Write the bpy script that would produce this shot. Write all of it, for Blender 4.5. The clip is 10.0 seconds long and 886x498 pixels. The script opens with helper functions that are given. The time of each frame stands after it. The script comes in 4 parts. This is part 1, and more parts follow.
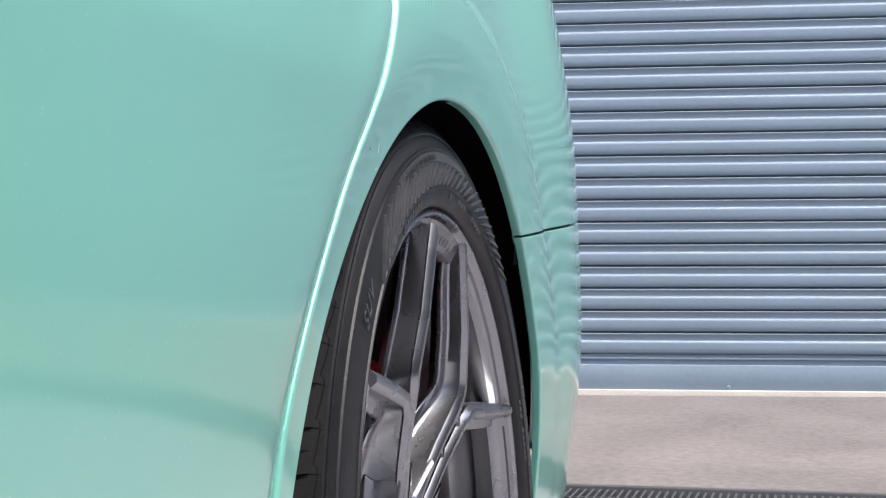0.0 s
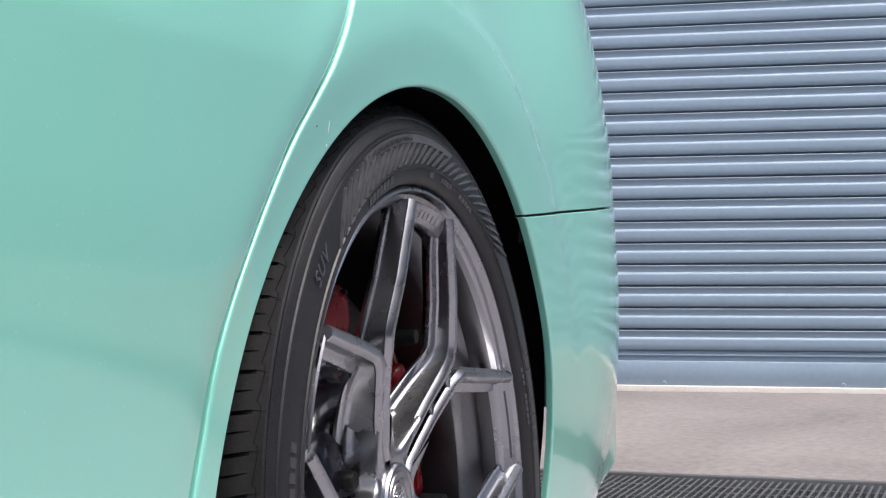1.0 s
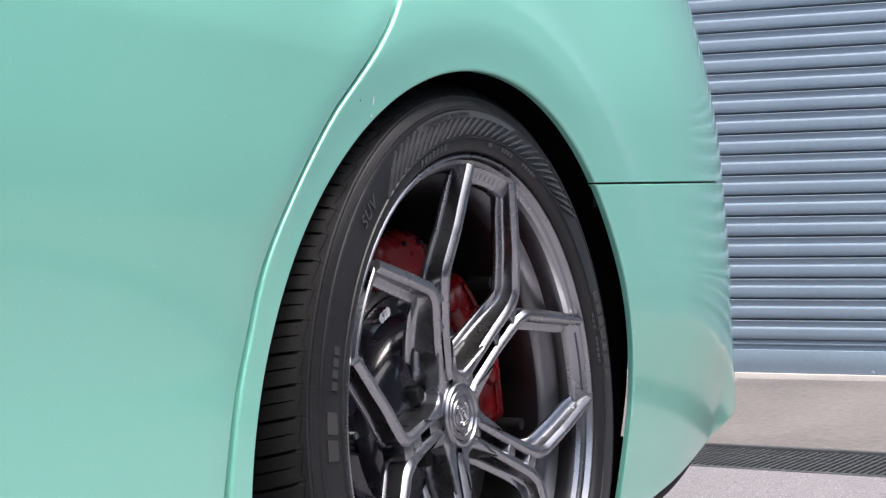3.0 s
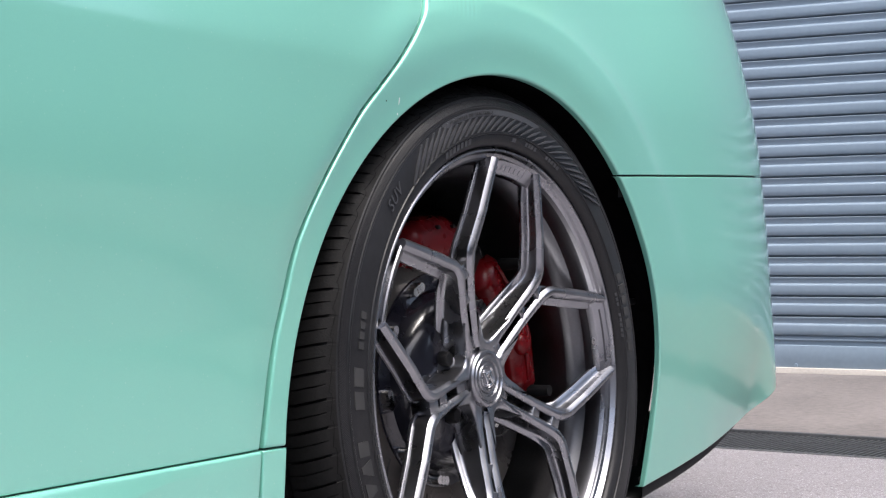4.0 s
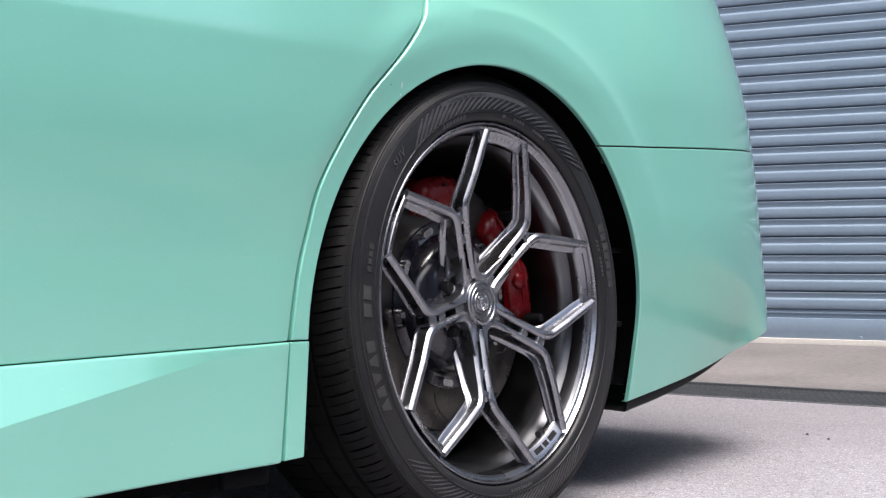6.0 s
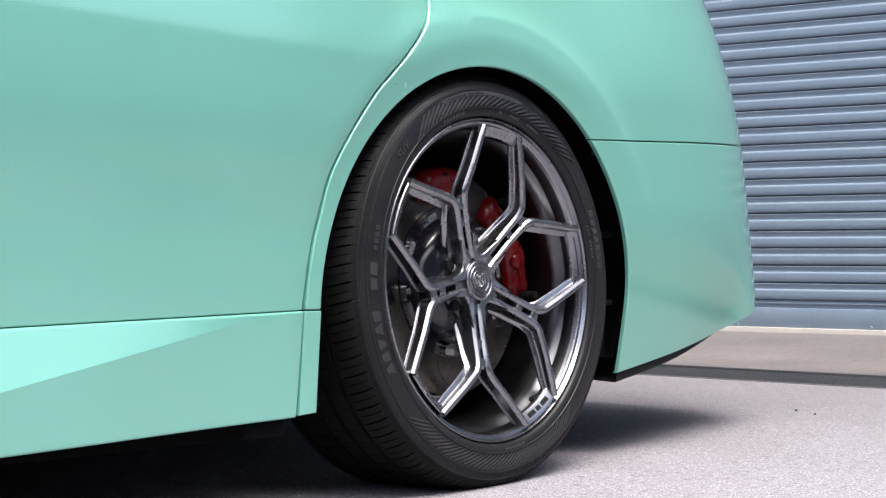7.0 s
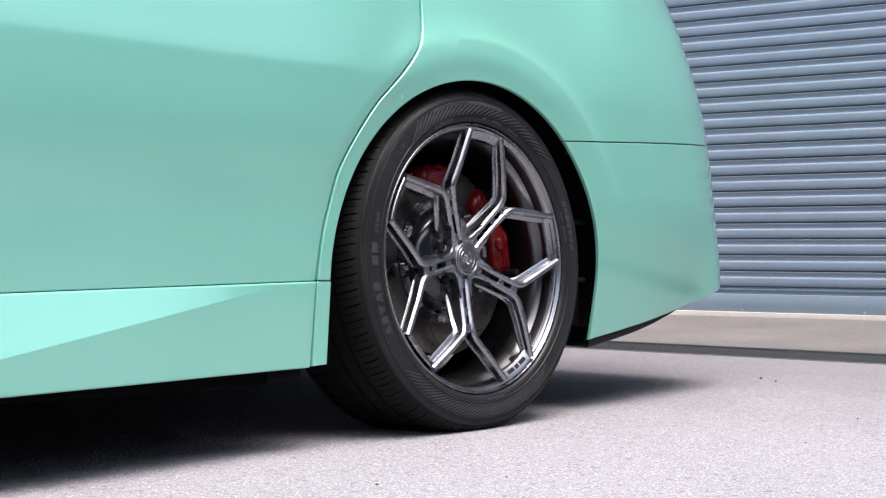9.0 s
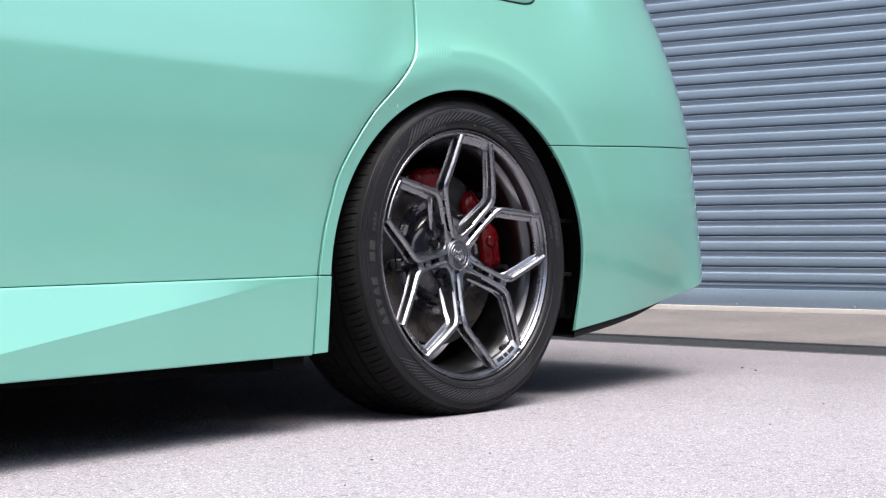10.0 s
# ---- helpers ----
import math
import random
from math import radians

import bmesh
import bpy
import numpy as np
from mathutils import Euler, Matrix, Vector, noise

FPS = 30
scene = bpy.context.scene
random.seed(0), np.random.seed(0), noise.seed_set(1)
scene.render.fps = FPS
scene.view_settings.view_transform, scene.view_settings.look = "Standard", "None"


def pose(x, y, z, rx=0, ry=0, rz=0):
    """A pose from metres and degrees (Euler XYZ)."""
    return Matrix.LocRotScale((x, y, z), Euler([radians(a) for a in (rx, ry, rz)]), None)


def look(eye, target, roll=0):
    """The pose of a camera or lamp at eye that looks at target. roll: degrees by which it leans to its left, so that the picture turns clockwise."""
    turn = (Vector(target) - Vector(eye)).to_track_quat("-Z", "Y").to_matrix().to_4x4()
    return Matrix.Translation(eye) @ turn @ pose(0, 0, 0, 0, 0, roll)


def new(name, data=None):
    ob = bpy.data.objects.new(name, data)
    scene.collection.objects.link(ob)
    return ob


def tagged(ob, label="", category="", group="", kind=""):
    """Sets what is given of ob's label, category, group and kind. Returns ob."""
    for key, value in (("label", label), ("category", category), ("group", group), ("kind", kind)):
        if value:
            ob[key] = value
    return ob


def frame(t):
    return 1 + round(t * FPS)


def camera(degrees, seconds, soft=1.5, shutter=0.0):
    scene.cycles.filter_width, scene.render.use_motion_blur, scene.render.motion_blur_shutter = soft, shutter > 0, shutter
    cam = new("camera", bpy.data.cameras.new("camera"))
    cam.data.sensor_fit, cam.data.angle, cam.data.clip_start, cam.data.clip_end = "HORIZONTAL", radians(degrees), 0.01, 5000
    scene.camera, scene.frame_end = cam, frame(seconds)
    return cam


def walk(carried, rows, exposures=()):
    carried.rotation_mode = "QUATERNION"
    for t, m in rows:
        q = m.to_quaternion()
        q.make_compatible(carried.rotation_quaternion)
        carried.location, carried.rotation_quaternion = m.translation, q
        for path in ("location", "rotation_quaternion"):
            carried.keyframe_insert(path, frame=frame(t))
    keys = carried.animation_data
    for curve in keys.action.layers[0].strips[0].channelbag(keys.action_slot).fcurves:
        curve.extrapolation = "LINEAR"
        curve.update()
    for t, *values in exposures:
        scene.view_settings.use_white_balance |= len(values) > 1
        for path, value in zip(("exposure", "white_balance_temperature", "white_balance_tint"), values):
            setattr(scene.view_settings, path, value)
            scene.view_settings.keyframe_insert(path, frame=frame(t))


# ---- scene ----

# ---------------------------------------------------------------- camera
PATH = [
    # seconds, place, yaw from +y towards +x, tilt up, roll
    (0.0, (-1.2428, -0.2845, 0.6004), 76.597, -0.150, -0.233),
    (0.5, (-1.2900, -0.3788, 0.5840), 73.646, 0.059, -0.361),
    (1.0, (-1.3208, -0.4676, 0.5697), 70.807, 0.157, -0.411),
    (1.5, (-1.3594, -0.5485, 0.5553), 68.213, 0.239, -0.365),
    (2.0, (-1.4048, -0.6209, 0.5415), 65.832, 0.289, -0.339),
    (2.5, (-1.4521, -0.6922, 0.5267), 63.477, 0.377, -0.370),
    (4.0, (-1.6453, -0.9974, 0.4828), 56.322, 0.707, -0.089),
    (4.5, (-1.7297, -1.1144, 0.4651), 54.716, 0.717, -0.033),
    (5.0, (-1.8111, -1.2369, 0.4445), 53.306, 0.691, 0.034),
    (5.5, (-1.8883, -1.3520, 0.4257), 52.217, 0.618, 0.066),
    (7.0, (-2.1450, -1.6924, 0.3778), 49.834, 0.533, 0.278),
    (7.5, (-2.2341, -1.8093, 0.3670), 49.150, 0.463, 0.329),
    (8.0, (-2.3222, -1.9234, 0.3602), 48.637, 0.388, 0.341),
    (8.5, (-2.4058, -2.0279, 0.3533), 48.346, 0.374, 0.352),
    (9.0, (-2.4878, -2.1300, 0.3484), 48.114, 0.372, 0.384),
    (9.5, (-2.5690, -2.2319, 0.3449), 47.883, 0.372, 0.406),
    (10.0, (-2.6518, -2.3382, 0.3477), 47.607, 0.251, 0.304),
]


def path_pose(eye, yaw, tilt, roll):
    a, b = radians(yaw), radians(tilt)
    way = Vector((math.sin(a) * math.cos(b), math.cos(a) * math.cos(b), math.sin(b)))
    return look(Vector(eye), Vector(eye) + way, roll)


cam = camera(30.98, 10.0, soft=1.25)
walk(cam, [(t, path_pose(e, a, b, r)) for t, e, a, b, r in PATH], exposures=[(0.0, 1.55), (2.5, 1.52), (5.0, 1.46), (7.5, 1.45), (10.0, 1.43)])

# ---------------------------------------------------------------- light
SUN_ELEVATION, SUN_TURN = radians(71), radians(211)
world = bpy.data.worlds.new("sky")
scene.world = world
world.use_nodes = True
wn = world.node_tree
wn.nodes.clear()
sky = wn.nodes.new("ShaderNodeTexSky")
sky.sky_type = 'NISHITA'
sky.sun_disc = False
sky.sun_elevation, sky.sun_rotation = SUN_ELEVATION, SUN_TURN
sky.air_density, sky.dust_density, sky.ozone_density = 1.0, 5.5, 1.0
bg = wn.nodes.new("ShaderNodeBackground")
bg.inputs["Strength"].default_value = 0.15
wout = wn.nodes.new("ShaderNodeOutputWorld")
wn.links.new(sky.outputs[0], bg.inputs[0])
wn.links.new(bg.outputs[0], wout.inputs[0])
sun = new("sun", bpy.data.lights.new("sun", 'SUN'))
sun.data.energy, sun.data.angle, sun.data.color = 1.5, radians(36), (0.985, 0.98, 1.0)
sun_way = Vector((math.sin(SUN_TURN) * math.cos(SUN_ELEVATION), math.cos(SUN_TURN) * math.cos(SUN_ELEVATION), math.sin(SUN_ELEVATION)))
sun.matrix_world = look(sun_way * 30, (0, 0, 0))


# ---------------------------------------------------------------- materials
def material(name, color, rough, metal=0.0, coat=0.0, vary=0.12, scale=8.0, fine=120.0, bump=0.0, bump_scale=200.0,
             rough_vary=0.08, coat_rough=0.05, spec=0.5, random_tone=0.0, island_tone=0.0):
    """A surface with tone, gloss and relief that vary at two sizes."""
    m = bpy.data.materials.new(name)
    m.use_nodes = True
    nt = m.node_tree
    b = nt.nodes["Principled BSDF"]
    tc = nt.nodes.new("ShaderNodeTexCoord")
    n1, n2 = nt.nodes.new("ShaderNodeTexNoise"), nt.nodes.new("ShaderNodeTexNoise")
    for n, s, d in ((n1, scale, 4), (n2, fine, 3)):
        n.inputs["Scale"].default_value, n.inputs["Detail"].default_value = s, d
        nt.links.new(tc.outputs["Object"], n.inputs["Vector"])
    mix = nt.nodes.new("ShaderNodeMath")
    mix.operation = 'ADD'
    nt.links.new(n1.outputs["Fac"], mix.inputs[0])
    nt.links.new(n2.outputs["Fac"], mix.inputs[1])
    level = mix.outputs[0]
    for on, node, out in ((random_tone, "ShaderNodeObjectInfo", "Random"), (island_tone, "ShaderNodeNewGeometry", "Random Per Island")):
        if on:
            oi = nt.nodes.new(node)
            k = nt.nodes.new("ShaderNodeMath")
            k.operation = 'MULTIPLY_ADD'
            k.inputs[1].default_value = on
            nt.links.new(oi.outputs[out], k.inputs[0])
            nt.links.new(level, k.inputs[2])
            level = k.outputs[0]
    ramp = nt.nodes.new("ShaderNodeMapRange")
    ramp.inputs["From Min"].default_value, ramp.inputs["From Max"].default_value = 0.6, 1.4
    nt.links.new(level, ramp.inputs["Value"])
    cm = nt.nodes.new("ShaderNodeMix")
    cm.data_type = 'RGBA'
    lo, hi = [c * (1 - vary) for c in color], [min(c * (1 + vary), 1) for c in color]
    cm.inputs["A"].default_value, cm.inputs["B"].default_value = (*lo, 1), (*hi, 1)
    nt.links.new(ramp.outputs[0], cm.inputs["Factor"])
    nt.links.new(cm.outputs["Result"], b.inputs["Base Color"])
    rr = nt.nodes.new("ShaderNodeMapRange")
    rr.inputs["To Min"].default_value, rr.inputs["To Max"].default_value = max(rough - rough_vary, 0.02), min(rough + rough_vary, 1)
    rr.inputs["From Min"].default_value, rr.inputs["From Max"].default_value = 0.3, 0.7
    nt.links.new(n1.outputs["Fac"], rr.inputs["Value"])
    nt.links.new(rr.outputs[0], b.inputs["Roughness"])
    b.inputs["Metallic"].default_value = metal
    b.inputs["Coat Weight"].default_value, b.inputs["Coat Roughness"].default_value = coat, coat_rough
    b.inputs["Specular IOR Level"].default_value = spec
    if bump:
        nb = nt.nodes.new("ShaderNodeTexNoise")
        nb.inputs["Scale"].default_value, nb.inputs["Detail"].default_value = bump_scale, 5
        nt.links.new(tc.outputs["Object"], nb.inputs["Vector"])
        bp = nt.nodes.new("ShaderNodeBump")
        bp.inputs["Strength"].default_value, bp.inputs["Distance"].default_value = 1.0, bump
        nt.links.new(nb.outputs["Fac"], bp.inputs["Height"])
        nt.links.new(bp.outputs[0], b.inputs["Normal"])
    return m


paint = material("mint_paint", (0.190, 0.510, 0.415), 0.38, metal=0.28, coat=1.0, vary=0.03, scale=3, fine=900, rough_vary=0.03, coat_rough=0.09)
paint.node_tree.nodes["Principled BSDF"].inputs["Coat IOR"].default_value = 1.6


def dusted(m, specks, tone):
    """Scatters faint dust spots over a coat of paint."""
    nt = m.node_tree
    b = nt.nodes["Principled BSDF"]
    base = b.inputs["Base Color"].links[0].from_socket
    tc = nt.nodes.new("ShaderNodeTexCoord")
    for scale, size, strong in specks:
        v = nt.nodes.new("ShaderNodeTexVoronoi")
        v.inputs["Scale"].default_value = scale
        nt.links.new(tc.outputs["Object"], v.inputs["Vector"])
        near = nt.nodes.new("ShaderNodeMapRange")
        near.inputs["From Min"].default_value, near.inputs["From Max"].default_value = size, size * 0.4
        nt.links.new(v.outputs["Distance"], near.inputs["Value"])
        sep = nt.nodes.new("ShaderNodeSeparateColor")
        nt.links.new(v.outputs["Color"], sep.inputs[0])
        some = nt.nodes.new("ShaderNodeMapRange")
        some.inputs["From Min"].default_value, some.inputs["From Max"].default_value = 0.6, 1.0
        some.inputs["To Max"].default_value = strong
        nt.links.new(sep.outputs[0], some.inputs["Value"])
        k = nt.nodes.new("ShaderNodeMath")
        k.operation = 'MULTIPLY'
        nt.links.new(near.outputs[0], k.inputs[0])
        nt.links.new(some.outputs[0], k.inputs[1])
        mx = nt.nodes.new("ShaderNodeMix")
        mx.data_type = 'RGBA'
        nt.links.new(k.outputs[0], mx.inputs["Factor"])
        nt.links.new(base, mx.inputs["A"])
        mx.inputs["B"].default_value = tone
        base = mx.outputs["Result"]
    nt.links.new(base, b.inputs["Base Color"])


dusted(paint, ((70.0, 0.10, 0.20), (160.0, 0.16, 0.26)), (0.52, 0.66, 0.60, 1))
rubber = material("tyre_rubber", (0.0105, 0.0107, 0.0120), 0.42, vary=0.3, scale=14, fine=160, bump=0.0002, bump_scale=500, spec=0.27)
# tread toned below the sidewall for the shadow the car casts on it
rubber_shaded = material("tread_rubber", (0.0065, 0.0064, 0.0064), 0.62, vary=0.4, scale=20, fine=200, bump=0.0003, bump_scale=400, spec=0.14)
rubber_mark = material("moulded_mark", (0.034, 0.035, 0.039), 0.40, vary=0.2, scale=30)
rubber_dull = material("dull_letter_mark", (0.018, 0.018, 0.0185), 0.6, vary=0.2, scale=30)
alloy = material("gunmetal_alloy", (0.29, 0.294, 0.312), 0.28, metal=1.0, vary=0.06, scale=18, fine=300, rough_vary=0.05)
# two darker copies of the alloy, toned for shade inside the wheel
alloy_shaded = material("shaded_alloy", (0.095, 0.096, 0.104), 0.36, metal=1.0, vary=0.10, scale=18, fine=300)
alloy_half_shaded = material("half_shaded_alloy", (0.12, 0.122, 0.13), 0.38, metal=1.0, vary=0.08, scale=18, fine=300)
black_gloss = material("black_anodised", (0.007, 0.007, 0.012), 0.24, coat=0.5, vary=0.1, scale=20)
chrome = material("bright_steel", (0.65, 0.65, 0.66), 0.18, metal=1.0, vary=0.1, scale=60)
disc_steel = material("disc_steel", (0.088, 0.081, 0.075), 0.30, metal=1.0, vary=0.15, scale=12, fine=400)
red_paint = material("caliper_red", (0.13, 0.002, 0.004), 0.28, spec=0.3, vary=0.12, scale=25, fine=200)
black_plastic = material("black_plastic", (0.006, 0.006, 0.0065), 0.6, spec=0.25, vary=0.3, scale=15, bump=0.0004, bump_scale=300)
liner_felt = material("wheel_liner", (0.003, 0.003, 0.0034), 0.95, spec=0.05, vary=0.4, scale=15, bump=0.001, bump_scale=250)
shutter_paint = material("shutter_grey", (0.185, 0.243, 0.302), 0.48, spec=0.5, vary=0.08, scale=2.5, fine=60, random_tone=0.12, rough_vary=0.1)
cream = material("cream_threshold", (0.46, 0.43, 0.39), 0.7, vary=0.15, scale=10)
concrete = material("apron_concrete", (0.125, 0.113, 0.110), 0.85, vary=0.34, scale=3.0, fine=45, bump=0.002, bump_scale=90)


def speckled(name, color, rough):
    """Worn paving with pale and dark stones in a fine binder, and broad stains."""
    m = material(name, color, rough, vary=0.20, scale=1.7, fine=40, bump=0.004, bump_scale=160, rough_vary=0.1)
    nt = m.node_tree
    b = nt.nodes["Principled BSDF"]
    base = b.inputs["Base Color"].links[0].from_socket
    tc = nt.nodes.new("ShaderNodeTexCoord")
    for scale, low, high, tone in ((330.0, 0.16, 0.26, (0.31, 0.296, 0.325, 1)), (400.0, 0.92, 0.96, (0.70, 0.69, 0.73, 1)), (300.0, 0.15, 0.08, (0.085, 0.08, 0.085, 1)), (420.0, 0.70, 0.85, (0.16, 0.152, 0.162, 1)), (110.0, 0.03, 0.015, (0.11, 0.10, 0.11, 1))):
        v = nt.nodes.new("ShaderNodeTexVoronoi")
        v.inputs["Scale"].default_value = scale
        nt.links.new(tc.outputs["Object"], v.inputs["Vector"])
        sep = nt.nodes.new("ShaderNodeSeparateColor")
        nt.links.new(v.outputs["Color"], sep.inputs[0])
        k = nt.nodes.new("ShaderNodeMapRange")
        k.inputs["From Min"].default_value, k.inputs["From Max"].default_value = low, high
        k.inputs["To Min"].default_value, k.inputs["To Max"].default_value = 0.0, 0.65
        nt.links.new(sep.outputs[0], k.inputs["Value"])
        mx = nt.nodes.new("ShaderNodeMix")
        mx.data_type = 'RGBA'
        nt.links.new(k.outputs[0], mx.inputs["Factor"])
        nt.links.new(base, mx.inputs["A"])
        mx.inputs["B"].default_value = tone
        base = mx.outputs["Result"]
    # grime and building shade painted together, deeper towards the drain, with a ragged edge
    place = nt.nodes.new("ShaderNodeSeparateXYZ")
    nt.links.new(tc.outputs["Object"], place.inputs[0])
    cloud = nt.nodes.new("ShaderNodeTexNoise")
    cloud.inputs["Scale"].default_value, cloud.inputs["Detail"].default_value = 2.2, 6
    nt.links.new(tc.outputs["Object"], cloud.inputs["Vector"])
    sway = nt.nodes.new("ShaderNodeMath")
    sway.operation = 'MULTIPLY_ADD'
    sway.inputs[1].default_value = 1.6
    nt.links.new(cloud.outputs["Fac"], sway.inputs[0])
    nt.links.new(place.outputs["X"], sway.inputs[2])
    grime_shade = nt.nodes.new("ShaderNodeMapRange")
    grime_shade.interpolation_type = 'SMOOTHSTEP'
    grime_shade.inputs["From Min"].default_value, grime_shade.inputs["From Max"].default_value = 0.6, 2.9
    grime_shade.inputs["To Max"].default_value = 0.48
    nt.links.new(sway.outputs[0], grime_shade.inputs["Value"])
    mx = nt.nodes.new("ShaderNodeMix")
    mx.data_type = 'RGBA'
    nt.links.new(grime_shade.outputs[0], mx.inputs["Factor"])
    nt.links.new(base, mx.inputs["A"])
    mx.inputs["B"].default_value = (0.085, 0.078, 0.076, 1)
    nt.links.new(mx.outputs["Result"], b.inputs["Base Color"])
    return m


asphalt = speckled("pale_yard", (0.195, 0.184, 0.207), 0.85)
iron = material("grate_iron", (0.055, 0.058, 0.063), 0.6, metal=0.3, vary=0.25, scale=20)
pit_dark = material("drain_pit", (0.02, 0.02, 0.02), 0.9, vary=0.3)
# tones of the unseen walls, set for the light they block and reflect
pale_wall = material("pale_render", (0.48, 0.47, 0.45), 0.85, vary=0.1, scale=1.5, fine=70, bump=0.002, bump_scale=80)
render_wall = material("grey_render", (0.13, 0.13, 0.13), 0.85, vary=0.12, scale=1.5, fine=70, bump=0.002, bump_scale=80)


# ---------------------------------------------------------------- building helpers
def mesh_of(name, bm, mat, smooth=True, sharp=None):
    me = bpy.data.meshes.new(name)
    bmesh.ops.recalc_face_normals(bm, faces=bm.faces)
    if sharp is not None:
        for e in bm.edges:
            if len(e.link_faces) == 2 and e.calc_face_angle() > radians(sharp):
                e.smooth = False
    for f in bm.faces:
        f.smooth = smooth
    bm.to_mesh(me)
    bm.free()
    me.materials.append(mat)
    return me


def part(name, bm, mat, parent, label="", smooth=True, sharp=35):
    """Links a bmesh as one mesh object under a thing or a part."""
    ob = new(name, mesh_of(name, bm, mat, smooth, sharp))
    ob.parent = parent
    if label:
        tagged(ob, label)
    return ob


def thing(name, label, category, group="", kind="", at=(0, 0, 0)):
    ob = new(name)
    ob.location = at
    return tagged(ob, label, category, group, kind)


def solid(name, bm, mat, label, category="", group="", kind="", smooth=True, sharp=35):
    return tagged(new(name, mesh_of(name, bm, mat, smooth, sharp)), label, category, group, kind)


def add_box(bm, lo, hi, bevel=0.0):
    c = [(a + b) / 2 for a, b in zip(lo, hi)]
    s = [abs(b - a) for a, b in zip(lo, hi)]
    v = bmesh.ops.create_cube(bm, size=1, matrix=Matrix.Translation(c) @ Matrix.Diagonal((*s, 1)))["verts"]
    if bevel:
        bmesh.ops.bevel(bm, geom=list({e for x in v for e in x.link_edges}), offset=bevel, segments=2, profile=0.5, affect='EDGES')
    return bm


def grid_faces(bm, rows, close=False, ring=False):
    """Quads between rows of points; close joins the last row to the first, ring the ends of each row."""
    vs = [[bm.verts.new(p) for p in row] for row in rows]
    n, m = len(vs), len(vs[0])
    for i in range(n if close else n - 1):
        for j in range(m if ring else m - 1):
            a, b, c, d = vs[i][j], vs[i][(j + 1) % m], vs[(i + 1) % n][(j + 1) % m], vs[(i + 1) % n][j]
            bm.faces.new((a, b, c, d))
    return vs


def lathe(bm, profile, steps=128, a0=0.0, a1=360.0):
    """Turns (radius, depth) round the wheel's axis, which is local y; depth runs inwards."""
    full = abs(a1 - a0) >= 360
    k = steps if full else steps + 1
    rows = []
    for i in range(k):
        a = radians(a0 + (a1 - a0) * i / steps)
        rows.append([(r * math.cos(a), d, r * math.sin(a)) for r, d in profile])
    grid_faces(bm, rows, close=full)
    return bm


def sweep(bm, path, sections, normal):
    """Carries a section of (side, depth) points along a path; depth runs along -normal."""
    normal = Vector(normal).normalized()
    rows = []
    for i, p in enumerate(path):
        a, b = path[max(i - 1, 0)], path[min(i + 1, len(path) - 1)]
        t = (Vector(b) - Vector(a)).normalized()
        side = t.cross(normal).normalized()
        if 0 < i < len(path) - 1:
            t1 = (Vector(p) - Vector(a)).normalized()
            k = 1 / max(abs(t1.dot(t)), 0.6)
        else:
            k = 1
        rows.append([Vector(p) + side * s * k - normal * d for s, d in sections[i]])
    vs = grid_faces(bm, rows, ring=True)
    bm.faces.new(vs[0])
    bm.faces.new(vs[-1])
    return bm


def smooth01(x, a, b):
    x = min(max((x - a) / (b - a), 0), 1)
    return x * x * (3 - 2 * x)


# ---------------------------------------------------------------- ground and shutter
RISE = 0.0190            # the yard climbs towards the shutter
SHUTTER_X, SHUTTER_FOOT, SHUTTER_TURN = 4.152, 0.100, 5.13
DRAIN = (2.02, 2.42)


def ground_z(x):
    return RISE * x


bm = bmesh.new()
xs = [-300, -60, -12, -6, -3, -1.5, -0.7, 0, 0.7, 1.4, DRAIN[0]]
ys = [-300, -60, -12, -6, -3, -1.5, 0, 1.5, 3, 6, 12, 60, 300]
grid_faces(bm, [[(x, y, RISE * max(x, -12)) for y in ys] for x in xs])
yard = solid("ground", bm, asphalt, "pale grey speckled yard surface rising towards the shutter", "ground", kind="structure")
bm = bmesh.new()
grid_faces(bm, [[(x, y, ground_z(x) + 0.0105 * (x - DRAIN[1])) for y in ys] for x in (DRAIN[1], 3.0, SHUTTER_X + 1.2)])
apron = solid("pavement", bm, concrete, "brownish concrete apron in front of the roller shutter", "pavement", kind="structure")

# drain with its grating
drain = thing("drain_grate", "dark iron slotted drain grating set across the yard", "drain")
bm = bmesh.new()
z0 = ground_z(DRAIN[0])
add_box(bm, (DRAIN[0], -12, z0 - 0.25), (DRAIN[1], 12, z0 - 0.2))
part("channel", bm, pit_dark, drain)
for x0 in (DRAIN[0], DRAIN[1] - 0.025):
    bm = bmesh.new()
    add_box(bm, (x0, -12, ground_z(x0) - 0.2), (x0 + 0.025, 12, ground_z(x0) + 0.002), 0.003)
    part("edge_bar", bm, iron, drain)
bm = bmesh.new()
y = -2.0
while y < 6.0:
    za = ground_z(DRAIN[0] + 0.2)
    add_box(bm, (DRAIN[0] + 0.025, y, za - 0.03), (DRAIN[1] - 0.025, y + 0.006, za - 0.002))
    y += 0.017
for x0 in (DRAIN[0] + 0.10, DRAIN[0] + 0.18, DRAIN[0] + 0.26):
    add_box(bm, (x0, -2, ground_z(x0) - 0.03), (x0 + 0.008, 6, ground_z(x0) - 0.004))
tagged(part("grating", bm, iron, drain, smooth=False), kind="stuff")

